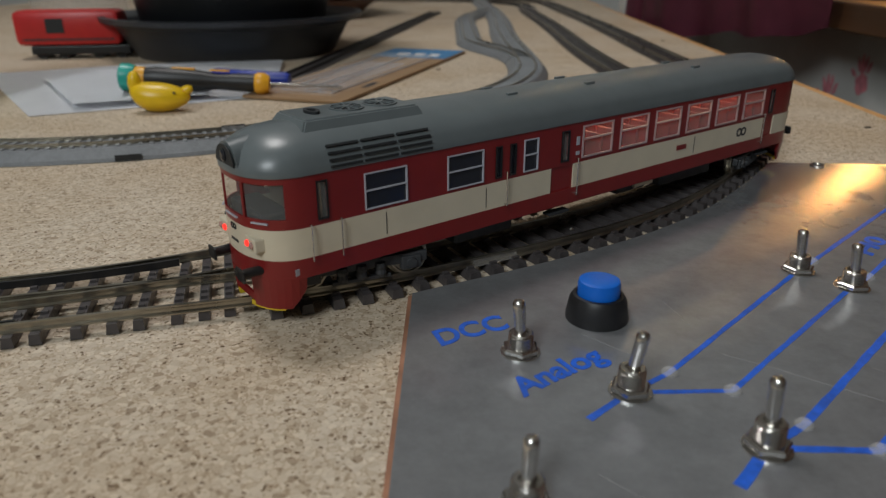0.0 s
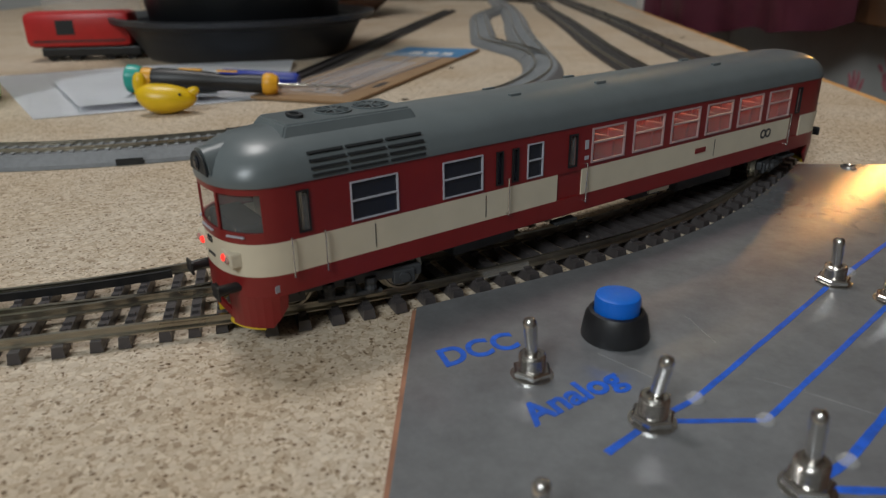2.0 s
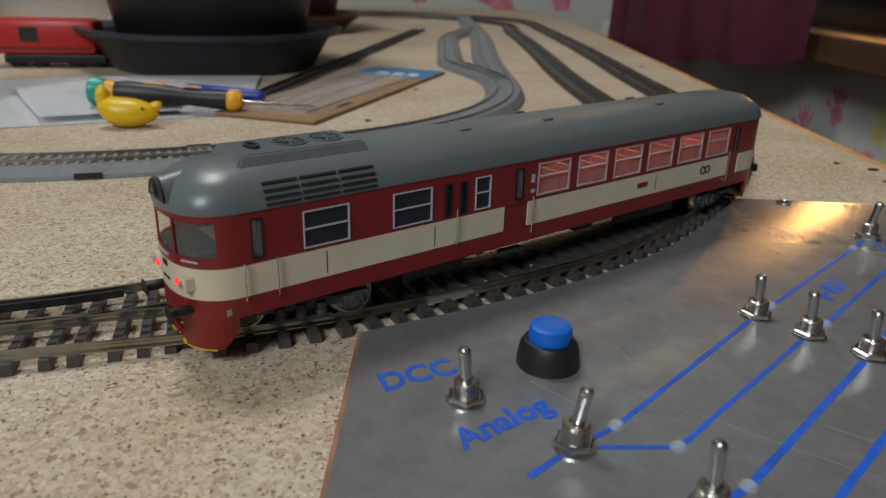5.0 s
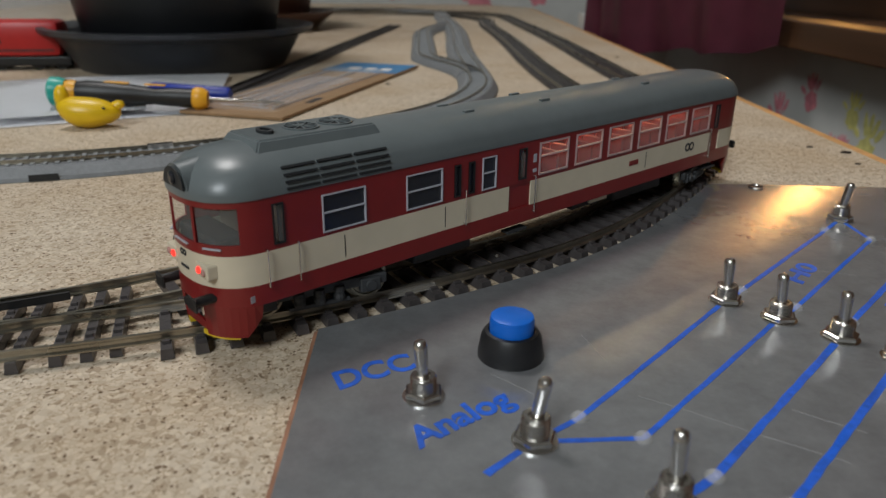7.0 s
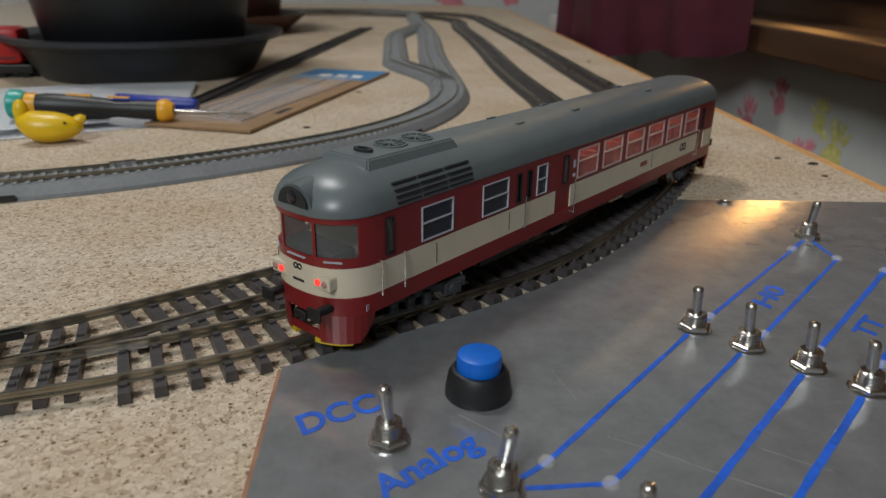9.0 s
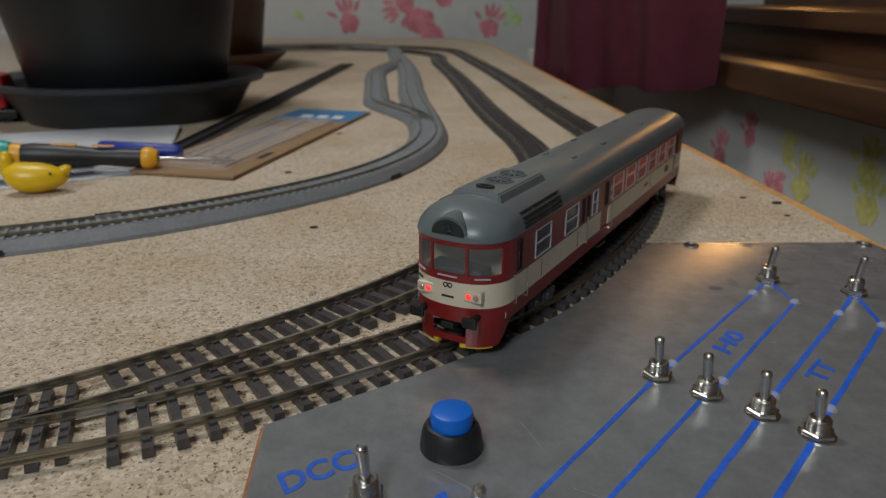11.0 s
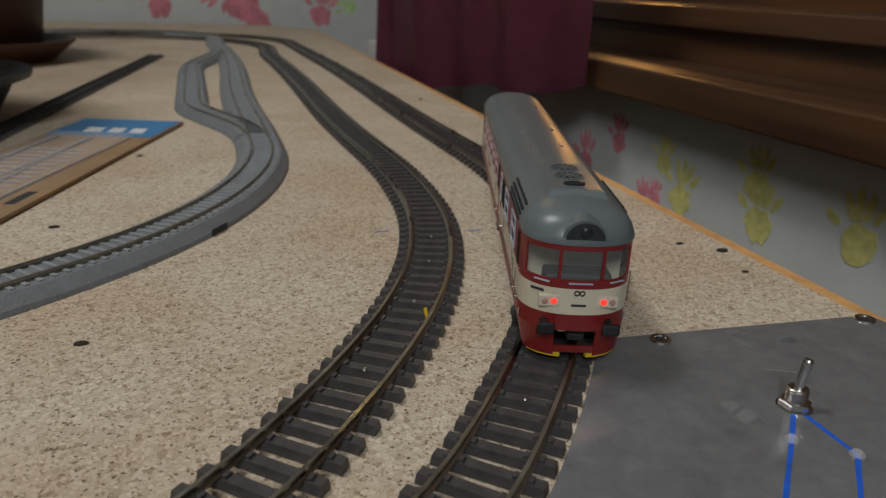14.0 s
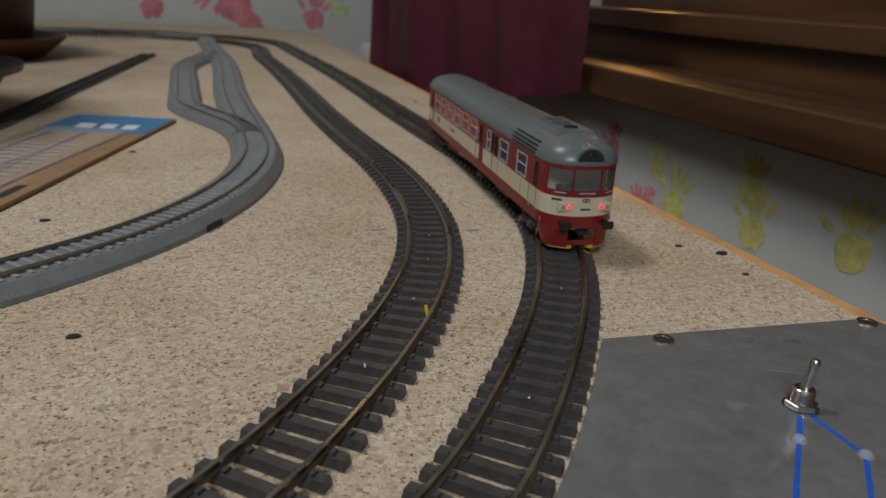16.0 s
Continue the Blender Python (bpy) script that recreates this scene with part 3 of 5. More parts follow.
def control_panel():
    pn = thing("control_panel", "worn aluminium control panel lettered in blue marker", "control panel")
    curve = [(x + math.sin(h) * 0.0152, y - math.cos(h) * 0.0152) for x, y, h in OUTER[int((LEAD + 0.145) / STEP):int((LEAD + 0.335) / STEP):4]]
    ring = [(-0.0024, -0.0352), (0.2417, -0.0397), (0.2621, 0.3010), (0.2588, 0.3224), (0.1536, 0.3301)] + curve[::-1] + [(-0.0032, 0.1920)]
    part("backing_board", prism([(x * 1.0 - 0.0012 if x < 0 else x, y) for x, y in ring], 0.0002, 0.0009), M["ply"], pn, "thin brown backing board")
    bm = prism(ring, 0.0010, PZ)
    part("metal_sheet", bm, M["alu"], pn)
    return pn


panel = control_panel()


def ink_line(points, w=0.0019):
    bm = bmesh.new()
    rnd = random.Random(len(points) * 7 + int(points[0][0] * 9999))
    for (xa, ya), (xb, yb) in zip(points, points[1:]):
        n = max(2, int(math.hypot(xb - xa, yb - ya) / 0.004))
        nx, ny = (yb - ya), -(xb - xa)
        ln = math.hypot(nx, ny)
        nx, ny = nx / ln, ny / ln
        left, right = [], []
        for k in range(n + 1):
            u = k / n
            a, b = w / 2 * (1 + rnd.uniform(-0.16, 0.16)), w / 2 * (1 + rnd.uniform(-0.16, 0.16))
            x, y = xa + (xb - xa) * u, ya + (yb - ya) * u
            left.append((x + nx * a, y + ny * a))
            right.append((x - nx * b, y - ny * b))
        prism(left + right[::-1], PZ, PZ + 0.00012, bm)
    part("marker_line", bm, M["ink"], panel)


TOG = {"a": (0.0246, 0.1599), "b": (0.0471, 0.1433), "c": (0.0692, 0.1245), "d": (0.0213, 0.1085), "h1": (0.1123, 0.2084), "h2": (0.1226, 0.1970), "h3": (0.1338, 0.1860), "h4": (0.1432, 0.1751), "t1": (0.1859, 0.2804), "t2": (0.2127, 0.2644)}
LED = {"a": (0.0579, 0.1512), "b": (0.0696, 0.1440), "c": (0.0797, 0.1319), "d": (0.0906, 0.1239), "h1": (0.1199, 0.2154), "h2": (0.1308, 0.2038), "h3": (0.1417, 0.1946), "h4": (0.1540, 0.1865), "t1": (0.1735, 0.2680), "t2": (0.1850, 0.2583), "t3": (0.1955, 0.2471), "t4": (0.2047, 0.2363)}
for route in ((("b", TOG), ("a", LED), ("h1", TOG), ("h1", LED), ("t1", LED), ("t1", TOG)), (("b", TOG), ("b", LED), ("h2", TOG), ("h2", LED), ("t2", LED), ("t1", TOG)), (("c", TOG), ("c", LED), ("h3", TOG), ("h3", LED), ("t3", LED), ("t2", TOG)), (("c", TOG), ("d", LED), ("h4", TOG), ("h4", LED), ("t4", LED), ("t2", TOG))):
    ink_line([d[k] for k, d in route], 0.0013 if route[0][0] == "b" else 0.0017)
ink_line([TOG["b"], (0.0365, 0.1334)], 0.0017)
ink_line([TOG["c"], (0.0600, 0.1136)], 0.0024)


def lettering(text, at, to, size):
    """Hand-drawn marker lettering from the built-in font, laid on the sheet."""
    cu = bpy.data.curves.new("lettering", "FONT")
    cu.body, cu.size, cu.extrude, cu.offset, cu.shear = text, size, 0.00006, 0.00026, 0.12
    tmp = new("lettering_curve", cu)
    bpy.context.view_layer.update()
    me = bpy.data.meshes.new_from_object(tmp.evaluated_get(bpy.context.evaluated_depsgraph_get()))
    bpy.data.objects.remove(tmp)
    w = max(v.co.x for v in me.vertices)
    ln = math.hypot(to[0] - at[0], to[1] - at[1])
    for v in me.vertices:
        v.co.x *= ln / w
        v.co.y += 0.0004 * math.sin(v.co.x * 150)
    me.materials.append(M["ink"])
    ob = new("lettering", me)
    ob.parent = panel
    ob.matrix_basis = pose(at[0], at[1], PZ + 0.0001, 0, 0, math.degrees(math.atan2(to[1] - at[1], to[0] - at[0])))
    ob["label"] = "blue marker lettering " + text


lettering("DCC", (0.0052, 0.1626), (0.0237, 0.1725), 0.0104)
lettering("Analog", (0.0240, 0.1414), (0.0452, 0.1575), 0.0092)
lettering("H0", (0.1403, 0.2196), (0.1536, 0.2334), 0.0085)
lettering("TT", (0.1609, 0.2002), (0.1722, 0.2104), 0.0085)


def toggle_switch():
    """One panel toggle: washer, hex nut, threaded bushing and a slim lever with a rounded tip."""
    tg = thing("toggle_switch", "chromed toggle switch with a slim bat lever", "switch", group="toggle switches on the panel")
    part("washer", lathe([(0.0048, 0), (0.0048, 0.0005), (0.0033, 0.0006)], 28), M["steel"], tg, smooth=True)
    part("hex_nut", lathe([(0.0043, 0.0006), (0.0045, 0.0010), (0.0045, 0.0021), (0.0040, 0.0025)], 6), M["steel"], tg)
    prof = [(0.0030, 0.0024)]
    for k in range(7):
        prof += [(0.0030, 0.0027 + k * 0.00055), (0.0026, 0.00297 + k * 0.00055)]
    prof += [(0.0029, 0.0068), (0.0026, 0.0071), (0.0017, 0.0071), (0.0015, 0.0066)]
    part("threaded_bushing", lathe(prof, 24), M["steel"], tg)
    part("lever", lathe([(0.0013, 0.0062), (0.0014, 0.0090), (0.00150, 0.0145), (0.00150, 0.0160), (0.0011, 0.0167), (0.0004, 0.0169)], 18, m=Matrix.Translation((0, 0, 0.0055)) @ pose(0, 0, 0, 8, 0, 0) @ Matrix.Translation((0, 0, -0.0055))), M["steel"], tg, smooth=True)
    return tg


first = toggle_switch()
first.matrix_world = pose(*TOG["a"], PZ, 0, 0, -150)
first.scale.z = 0.80
for key, turn, tall in (("b", 70, 0.90), ("c", 170, 0.90), ("d", 160, 0.80), ("h1", 175, 0.76), ("h2", 185, 0.77), ("h3", 170, 0.76), ("h4", 180, 0.77), ("t1", 95, 0.88), ("t2", 92, 0.92)):
    copy_thing(first, pose(*TOG[key], PZ, 0, 0, turn)).scale.z = tall

lamp = thing("indicator_led", "clear round indicator lamp set in the panel", "indicator lamp", pose(*LED["a"], PZ), "indicator lamps on the panel")
part("dome", lathe([(0.0017, 0), (0.0016, 0.0007), (0.0012, 0.0012), (0.0005, 0.0014)], 18), M["led"], lamp, smooth=True)
part("collar", lathe([(0.0021, 0), (0.0020, 0.0003), (0.0017, 0.0004)], 18), M["led"], lamp)
for key in list(LED)[1:]:
    copy_thing(lamp, pose(*LED[key], PZ))

button = thing("push_button", "round blue push button in a black plastic bezel", "button", pose(0.0462, 0.1782, PZ) @ Matrix.Diagonal((0.87, 0.87, 0.93, 1)))
part("bezel", lathe([(0.0094, 0), (0.0094, 0.0012), (0.0086, 0.0058), (0.0076, 0.0074), (0.0066, 0.0076), (0.0062, 0.0070)], 40), M["black"], button, smooth=True)
part("cap", lathe([(0.0062, 0.0066), (0.0063, 0.0105), (0.0060, 0.0116), (0.0050, 0.0120), (0.0, 0.0119)], 40, cap=False), M["bluecap"], button, "glossy blue cap", smooth=True)

for x, y in ((0.1727, 0.3247), (0.2541, 0.3196)):
    ey = thing("panel_screw", "bright steel screw in the corner of the panel", "screw", pose(x, y, PZ), "screws of the panel")
    part("rim", lathe([(0.0036, 0), (0.0034, 0.0006), (0.0024, 0.0006), (0.0022, 0.0001)], 24), M["steel"], ey, smooth=True)
    part("slot_head", lathe([(0.0021, 0.0), (0.0020, 0.0002)], 20), M["slot"], ey)

# long pale scratches
for pts in (((0.0729, 0.1596), (0.0821, 0.1539)), ((0.0821, 0.1539), (0.0944, 0.1449), (0.1080, 0.1359)), ((0.0407, 0.1692), (0.0516, 0.1587)), ((0.0661, 0.1882), (0.0695, 0.1748)), ((0.1053, 0.1538), (0.1171, 0.1453)), ((0.1502, 0.2309), (0.1615, 0.2270)), ((0.0354, 0.1167), (0.0552, 0.0981)), ((0.1916, 0.3005), (0.2059, 0.2936))):
    bm = bmesh.new()
    for (xa, ya), (xb, yb) in zip(pts, pts[1:]):
        nx, ny = (yb - ya), (xa - xb)
        ln = math.hypot(nx, ny) / 0.00022
        prism([(xa, ya), (xb, yb), (xb + nx / ln, yb + ny / ln), (xa + nx / ln, ya + ny / ln)], PZ, PZ + 0.00004, bm)
    part("scratch", bm, M["scratch"], panel, "long pale scratch")

# water marks and glue marks dried on the sheet
for k, (x, y, r) in enumerate(((0.2000, 0.3195, 0.0045), (0.2150, 0.3136, 0.0035), (0.1693, 0.2815, 0.0050), (0.1614, 0.2745, 0.0028))):
    rnd = random.Random(k)
    ringp = [(x + r * (1 + rnd.uniform(-0.25, 0.25)) * math.cos(a) * (1.0 if k % 2 else 0.7), y + r * (1 + rnd.uniform(-0.25, 0.25)) * math.sin(a) * (0.7 if k % 2 else 1.3)) for a in [2 * math.pi * j / 22 for j in range(22)]]
    part("dried_stain", prism(ringp, PZ, PZ + 0.00005), M["stain"], panel, "dried glue stain")


# ---- the railcar ----
PIVOT, GAP = 0.010, 0.188   # front pivot along the car, and the rear one behind it
HALF, X0, X1, NOSE = 0.0168, -0.0125, 0.2190, 0.0170
SKIRT, CREAM0, CREAM1, EAVE = 0.0148, 0.0203, 0.0285, 0.0433


def plan(xs=(), ys=(), half=HALF, nose=NOSE, x0=X0, x1=X1, power=2.35):
    """The body's outline seen from above, as a ring of points that includes the given breaks along the sides and ends."""
    side = sorted(set([x0, x1] + [x for x in xs if x0 < x < x1] + [x0 + (x1 - x0) * k / 24 for k in range(25)]))
    end = sorted(set([y for y in ys] + [half * math.sin(math.pi / 2 * k / 12) * s for k in range(12) for s in (-1, 1)]))
    end = [y for y in end if abs(y) < half * 0.999]
    bulge = lambda y: nose * (1 - (abs(y) / half) ** power) ** (1 / power)
    ring = [(x, -half) for x in side]
    ring += [(x1 + bulge(y), y) for y in end]
    ring += [(x, half) for x in reversed(side)]
    ring += [(x0 - bulge(y), y) for y in reversed(end)]
    return ring


def shell(z0, z1, holes=(), thick=0.0007, xs=(), ys=()):
    """A band of the body wall between two heights with its openings cut through: holes are (where, from, to, low, high)."""
    ring = plan(xs, ys)
    zs = sorted({z0, z1, *[z for h in holes for z in h[3:] if z0 < z < z1]})
    bm = bmesh.new()
    grid = [[bm.verts.new((x, y, z)) for x, y in ring] for z in zs]
    n = len(ring)
    for j in range(len(zs) - 1):
        zm = (zs[j] + zs[j + 1]) / 2
        for k in range(n):
            (xa, ya), (xb, yb) = ring[k], ring[(k + 1) % n]
            xm, ym = (xa + xb) / 2, (ya + yb) / 2
            cut = False
            for where, a, b, lo, hi in holes:
                if lo < zm < hi:
                    if where == "side" and a < xm < b and abs(ym) > HALF * 0.98:
                        cut = True
                    if where == "front" and a < ym < b and xm < X0 + 0.0001:
                        cut = True
                    if where == "rear" and a < ym < b and xm > X1 - 0.0001:
                        cut = True
            if not cut:
                bm.faces.new((grid[j][k], grid[j][(k + 1) % n], grid[j + 1][(k + 1) % n], grid[j + 1][k]))
    bmesh.ops.recalc_face_normals(bm, faces=bm.faces)
    bmesh.ops.solidify(bm, geom=list(bm.faces), thickness=thick)
    return bm


def pane_on_side(a, b, lo, hi, y):
    return box(a, b, y - 0.0001, y + 0.0001, lo, hi)


def frame_on_side(a, b, lo, hi, y, w=0.00034, bar=None, d=0.0003):
    bm = bmesh.new()
    box(a - w / 2, b + w / 2, y - d, y + d, lo - w / 2, lo + w / 2, bm=bm)
    box(a - w / 2, b + w / 2, y - d, y + d, hi - w / 2, hi + w / 2, bm=bm)
    box(a - w / 2, a + w / 2, y - d, y + d, lo + w / 2, hi - w / 2, bm=bm)
    box(b - w / 2, b + w / 2, y - d, y + d, lo + w / 2, hi - w / 2, bm=bm)
    if bar:
        box(a + w / 2, b - w / 2, y - d, y + d, bar - w / 2, bar + w / 2, bm=bm)
    return bm


def railcar():
    car = thing("model_railcar", "red and cream model railcar with a grey roof", "model train")
    dark = [(0.0064, 0.0206, 0.0302, 0.0402), (0.0358, 0.0487, 0.0302, 0.0402), (0.0660, 0.0720, 0.0302, 0.0404)]
    narrow = [(-0.0103, -0.0070, 0.0306, 0.0408), (0.0540, 0.0562, 0.0304, 0.0400), (0.0600, 0.0622, 0.0304, 0.0400), (0.0830, 0.0862, 0.0306, 0.0406), (0.2070, 0.2098, 0.0306, 0.0406)]
    coach = [(0.0928 + 0.0189 * k, 0.1072 + 0.0189 * k, 0.0306, 0.0412) for k in range(6)]
    screens = [(-0.0156, -0.0068), (-0.0059, 0.0059), (0.0068, 0.0156)]
    holes = [("side", *w) for w in dark + narrow + coach] + [(e, a, b, 0.0318, 0.0412) for e in ("front", "rear") for a, b in screens]
    xs = [v for w in dark + narrow + coach for v in w[:2]]
    ys = [v for s in screens for v in s]
    part("window_band", shell(CREAM1, EAVE, holes, xs=xs, ys=ys), M["red"], car, "dark red painted window band", smooth=True)

    # cream band with the two red door bays
    bays = [("side", 0.0788, 0.0892, 0, 1), ("side", 0.2040, 0.2125, 0, 1)]
    bx = [v for b in bays for v in b[1:3]]
    part("cream_band", shell(CREAM0, CREAM1, bays, xs=bx), M["cream"], car, "cream painted waist band", smooth=True)
    for _, a, b, *_z in bays:
        for s in (-1, 1):
            y = s * (HALF - 0.0008)
            part("door", box(a, b, y - 0.0003, y + 0.0003, SKIRT + 0.0030, CREAM1 + 0.0001), M["red"], car, "recessed dark red entrance door")
    part("lower_band", shell(SKIRT, CREAM0), M["red"], car, "dark red lower body", smooth=True)
    part("floor_pan", prism(plan(half=HALF - 0.001, nose=NOSE - 0.001), SKIRT - 0.0006, SKIRT + 0.0006), M["under"], car)

    # roof: rings drawn in towards the ridge, more at the ends
    bm = bmesh.new()
    rings = []
    for inset, z in ((-0.0003, EAVE - 0.0003), (-0.0004, EAVE + 0.0004), (0.0000, 0.0450), (0.0006, 0.0468), (0.0018, 0.0487), (0.0036, 0.0503), (0.0062, 0.0517), (0.0095, 0.0528), (0.0130, 0.0534), (0.0160, 0.0536)):
        k = max(inset, 0)
        ring = plan(half=HALF - inset, nose=max(NOSE - inset * 0.55, 0.004) + (0 if inset > 0 else 0.0004), x0=X0 + k * 0.75, x1=X1 - k * 0.75, power=2.35)
        rings.append([bm.verts.new((x, y, z)) for x, y in ring])
    n = len(rings[0])
    for a, b in zip(rings, rings[1:]):
        for k in range(n):
            bm.faces.new((a[k], a[(k + 1) % n], b[(k + 1) % n], b[k]))
    bm.faces.new(rings[-1])
    part("roof", bm, M["roof"], car, "smooth grey plastic roof", smooth=True)

    for s, x in ((1, X0 - NOSE), (-1, X1 + NOSE)):
        hood = bmesh.new()
        arc = [(0.0066 * math.cos(math.pi * k / 16), 0.0060 * math.sin(math.pi * k / 16)) for k in range(17)]
        front = [hood.verts.new((x + s * 0.0004, y, 0.0447 + z)) for y, z in arc]
        back = [hood.verts.new((x + s * 0.0170, y * 0.6, 0.0470 + z * 0.95)) for y, z in arc]
        for k in range(16):
            hood.faces.new((front[k], front[k + 1], back[k + 1], back[k]))
        hood.faces.new(front[::-1])
        hood.faces.new(back)
        part("lamp_hood", hood, M["roof"], car, "raised grey hood over the top lamp", smooth=True)
        rec = prism([(y * 0.86, z * 0.84) for y, z in arc], 0, 0.0004, m=pose(x - s * 0.0001, 0, 0.0450, 90, 0, -90 * s))
        part("lamp_recess", rec, M["slot"], car, "dark half-round recess")
        part("top_lamp", lathe([(0.0017, 0), (0.0017, 0.0005), (0.0009, 0.0009)], 18, m=Matrix.Translation((x - s * 0.0004, 0, 0.0472)) @ pose(0, 0, 0, 0, -90 * s, 0)), M["dark_glass"], car, "round dark top lamp")

    # windscreens, inner cab
    for e, sgn, xe in (("front", -1, X0), ("rear", 1, X1)):
        for a, b in screens:
            bm = bmesh.new()
            pts = []
            for k in range(7):
                y = a + (b - a) * k / 6
                bul = (NOSE - 0.0006) * (1 - (abs(y) / (HALF - 0.0004)) ** 2.35) ** (1 / 2.35)
                pts.append((xe + sgn * bul, y))
            lo = [bm.verts.new((x, y, 0.0318)) for x, y in pts]
            hi = [bm.verts.new((x, y, 0.0412)) for x, y in pts]
            for k in range(6):
                bm.faces.new((lo[k], lo[k + 1], hi[k + 1], hi[k]))
            bmesh.ops.solidify(bm, geom=list(bm.faces), thickness=0.0002)
            ob = part("windscreen", bm, M["smoke_glass"], car, "clear glossy windscreen", smooth=True)
            ob.visible_shadow = False
        for a, b in screens:
            ym = (a + b) / 2
            bul = NOSE * (1 - (abs(ym) / HALF) ** 2.35) ** (1 / 2.35)
            slope = math.degrees(math.atan2(-sgn * (bul - NOSE * (1 - (abs(ym + 0.001) / HALF) ** 2.35) ** (1 / 2.35)), 0.001)) if abs(ym) > 0.001 else 0
            part("wiper_ledge", box(-0.0002, 0.0004, -(b - a) * 0.3, (b - a) * 0.3, 0, 0.0004, m=pose(xe + sgn * (bul + 0.0003), ym, 0.0307, 0, 0, -slope)), M["frame_white"], car, "thin bright wiper")
        part("cab_wall", box(xe - sgn * 0.004 - 0.0003, xe - sgn * 0.004 + 0.0003, -HALF + 0.0012, HALF - 0.0012, SKIRT + 0.001, EAVE), M["cream"], car, "pale cab bulkhead")
        part("cab_desk", box(min(xe + sgn * 0.003, xe + sgn * 0.013), max(xe + sgn * 0.003, xe + sgn * 0.013), -0.010, 0.010, 0.024, 0.0325, 0.001), M["slot"], car, "dark driving desk")

    # side windows on both sides
    for s in (-1, 1):
        y = s * (HALF - 0.0004)
        for a, b, lo, hi in dark:
            win = part("side_window", pane_on_side(a, b, lo, hi, y), M["dark_glass"], car, "dark window with a white frame and crossbar")
            part("window_frame", frame_on_side(a, b, lo, hi, s * (HALF + 0.0001), bar=lo + (hi - lo) * 0.52), M["frame_white"], win)
        for a, b, lo, hi in narrow:
            win = part("door_window", pane_on_side(a, b, lo, hi, y), M["smoke_glass"] if a in (-0.0103, 0.0830, 0.2070) else M["dark_glass"], car, "narrow rounded door window")
            part("window_frame", frame_on_side(a, b, lo, hi, s * (HALF + 0.0001), w=0.0004), M["black"], win)
        for a, b, lo, hi in coach:
            win = part("coach_window", pane_on_side(a, b, lo, hi, y), M["smoke_glass"], car, "coach window lit red from inside")
            part("window_frame", frame_on_side(a, b, lo, hi, s * (HALF + 0.0001), w=0.00055, bar=lo + (hi - lo) * 0.58), M["frame_rose"], win, "silvery window frame")
            win.visible_shadow = False
        # handrails, bright thin wire on small feet
        for x, lo, hi in ((-0.0135, 0.0195, 0.0300), (-0.0032, 0.0190, 0.0300), (0.0580, 0.0205, 0.0320), (0.0902, 0.0178, 0.0310), (0.2030, 0.0178, 0.0310)):
            bm = rod((x, s * (HALF + 0.0011), lo), (x, s * (HALF + 0.0011), hi), 0.00022, 6)
            rod((x, s * (HALF - 0.0002), lo + 0.0004), (x, s * (HALF + 0.0011), lo + 0.0004), 0.0002, 6, bm)
            rod((x, s * (HALF - 0.0002), hi - 0.0004), (x, s * (HALF + 0.0011), hi - 0.0004), 0.0002, 6, bm)
            part("handrail", bm, M["steel"], car, "thin bright wire handrail")
        # marks on the side
        part("class_mark", box(0.0898, 0.0912, s * (HALF + 0.0001) - 0.0001, s * (HALF + 0.0001) + 0.0001, 0.0352, 0.0380), M["frame_white"], car, "small white class figure")
        part("class_mark", box(0.0898, 0.0914, s * (HALF + 0.0001) - 0.0001, s * (HALF + 0.0001) + 0.0001, 0.0318, 0.0330), M["frame_white"], car)
        part("data_plate", box(0.1450, 0.1508, s * (HALF + 0.0001) - 0.0001, s * (HALF + 0.0001) + 0.0001, 0.0238, 0.0256), M["red"], car, "small red data plate")
        bm = bmesh.new()
        for cx in (0.1865, 0.1897):
            lathe([(0.0018, -0.0001), (0.0018, 0.0001), (0.0011, 0.0001), (0.0011, -0.0001)], 18, bm, pose(cx, s * (HALF + 0.0001), 0.0247, 90), cap=False)
        part("railway_emblem", bm, M["decal"], car, "dark ringed emblem")
        part("number_bar", box(-0.0008, 0.0008, -0.0001, 0.0001, -0.0009, 0.0009, m=pose(-0.0185, s * 0.0164, 0.0168, 0, 0, -s * 14)), M["frame_white"], car)
        # door seams
        for x in (0.0132, 0.0502, 0.1560):
            part("panel_seam", box(x - 0.0001, x + 0.0001, s * HALF - 0.00012, s * HALF + 0.00012, CREAM0 + 0.001, CREAM1 - 0.001), M["decal"], car)
        # louvres in the roof shoulder: three columns of four slots
        for col in range(3):
            for row in range(4):
                xa = -0.0052 + col * 0.0120
                zz = 0.0441 + row * 0.00165
                yy = s * (HALF + 0.0001 - (-0.0001, 0.0002, 0.0008, 0.0019)[row])
                part("louvre", box(xa, xa + 0.0110, -0.0004, 0.0004, -0.00032, 0.00032, m=pose(0, yy, zz, (6, 14, 24, 36)[row] * s, 0, 0)), M["slot"], car, "dark louvre slot")

    # roof gear
    gear = bmesh.new()
    base = [(-0.0095, -0.0098), (0.0330, -0.0098), (0.0330, 0.0098), (-0.0095, 0.0098)]
    top = [(-0.0072, -0.0080), (0.0316, -0.0080), (0.0316, 0.0080), (-0.0072, 0.0080)]
    lo = [gear.verts.new((x, y, 0.0516)) for x, y in base]
    hi = [gear.verts.new((x, y, 0.0548)) for x, y in top]
    gear.faces.new(hi)
    gear.faces.new(lo[::-1])
    for k in range(4):
        gear.faces.new((lo[k], lo[(k + 1) % 4], hi[(k + 1) % 4], hi[k]))
    bmesh.ops.bevel(gear, geom=list(gear.edges), offset=0.0005, segments=2, affect="EDGES")
    hs = part("fan_housing", gear, M["roof"], car, "raised grey fan housing", smooth=True)
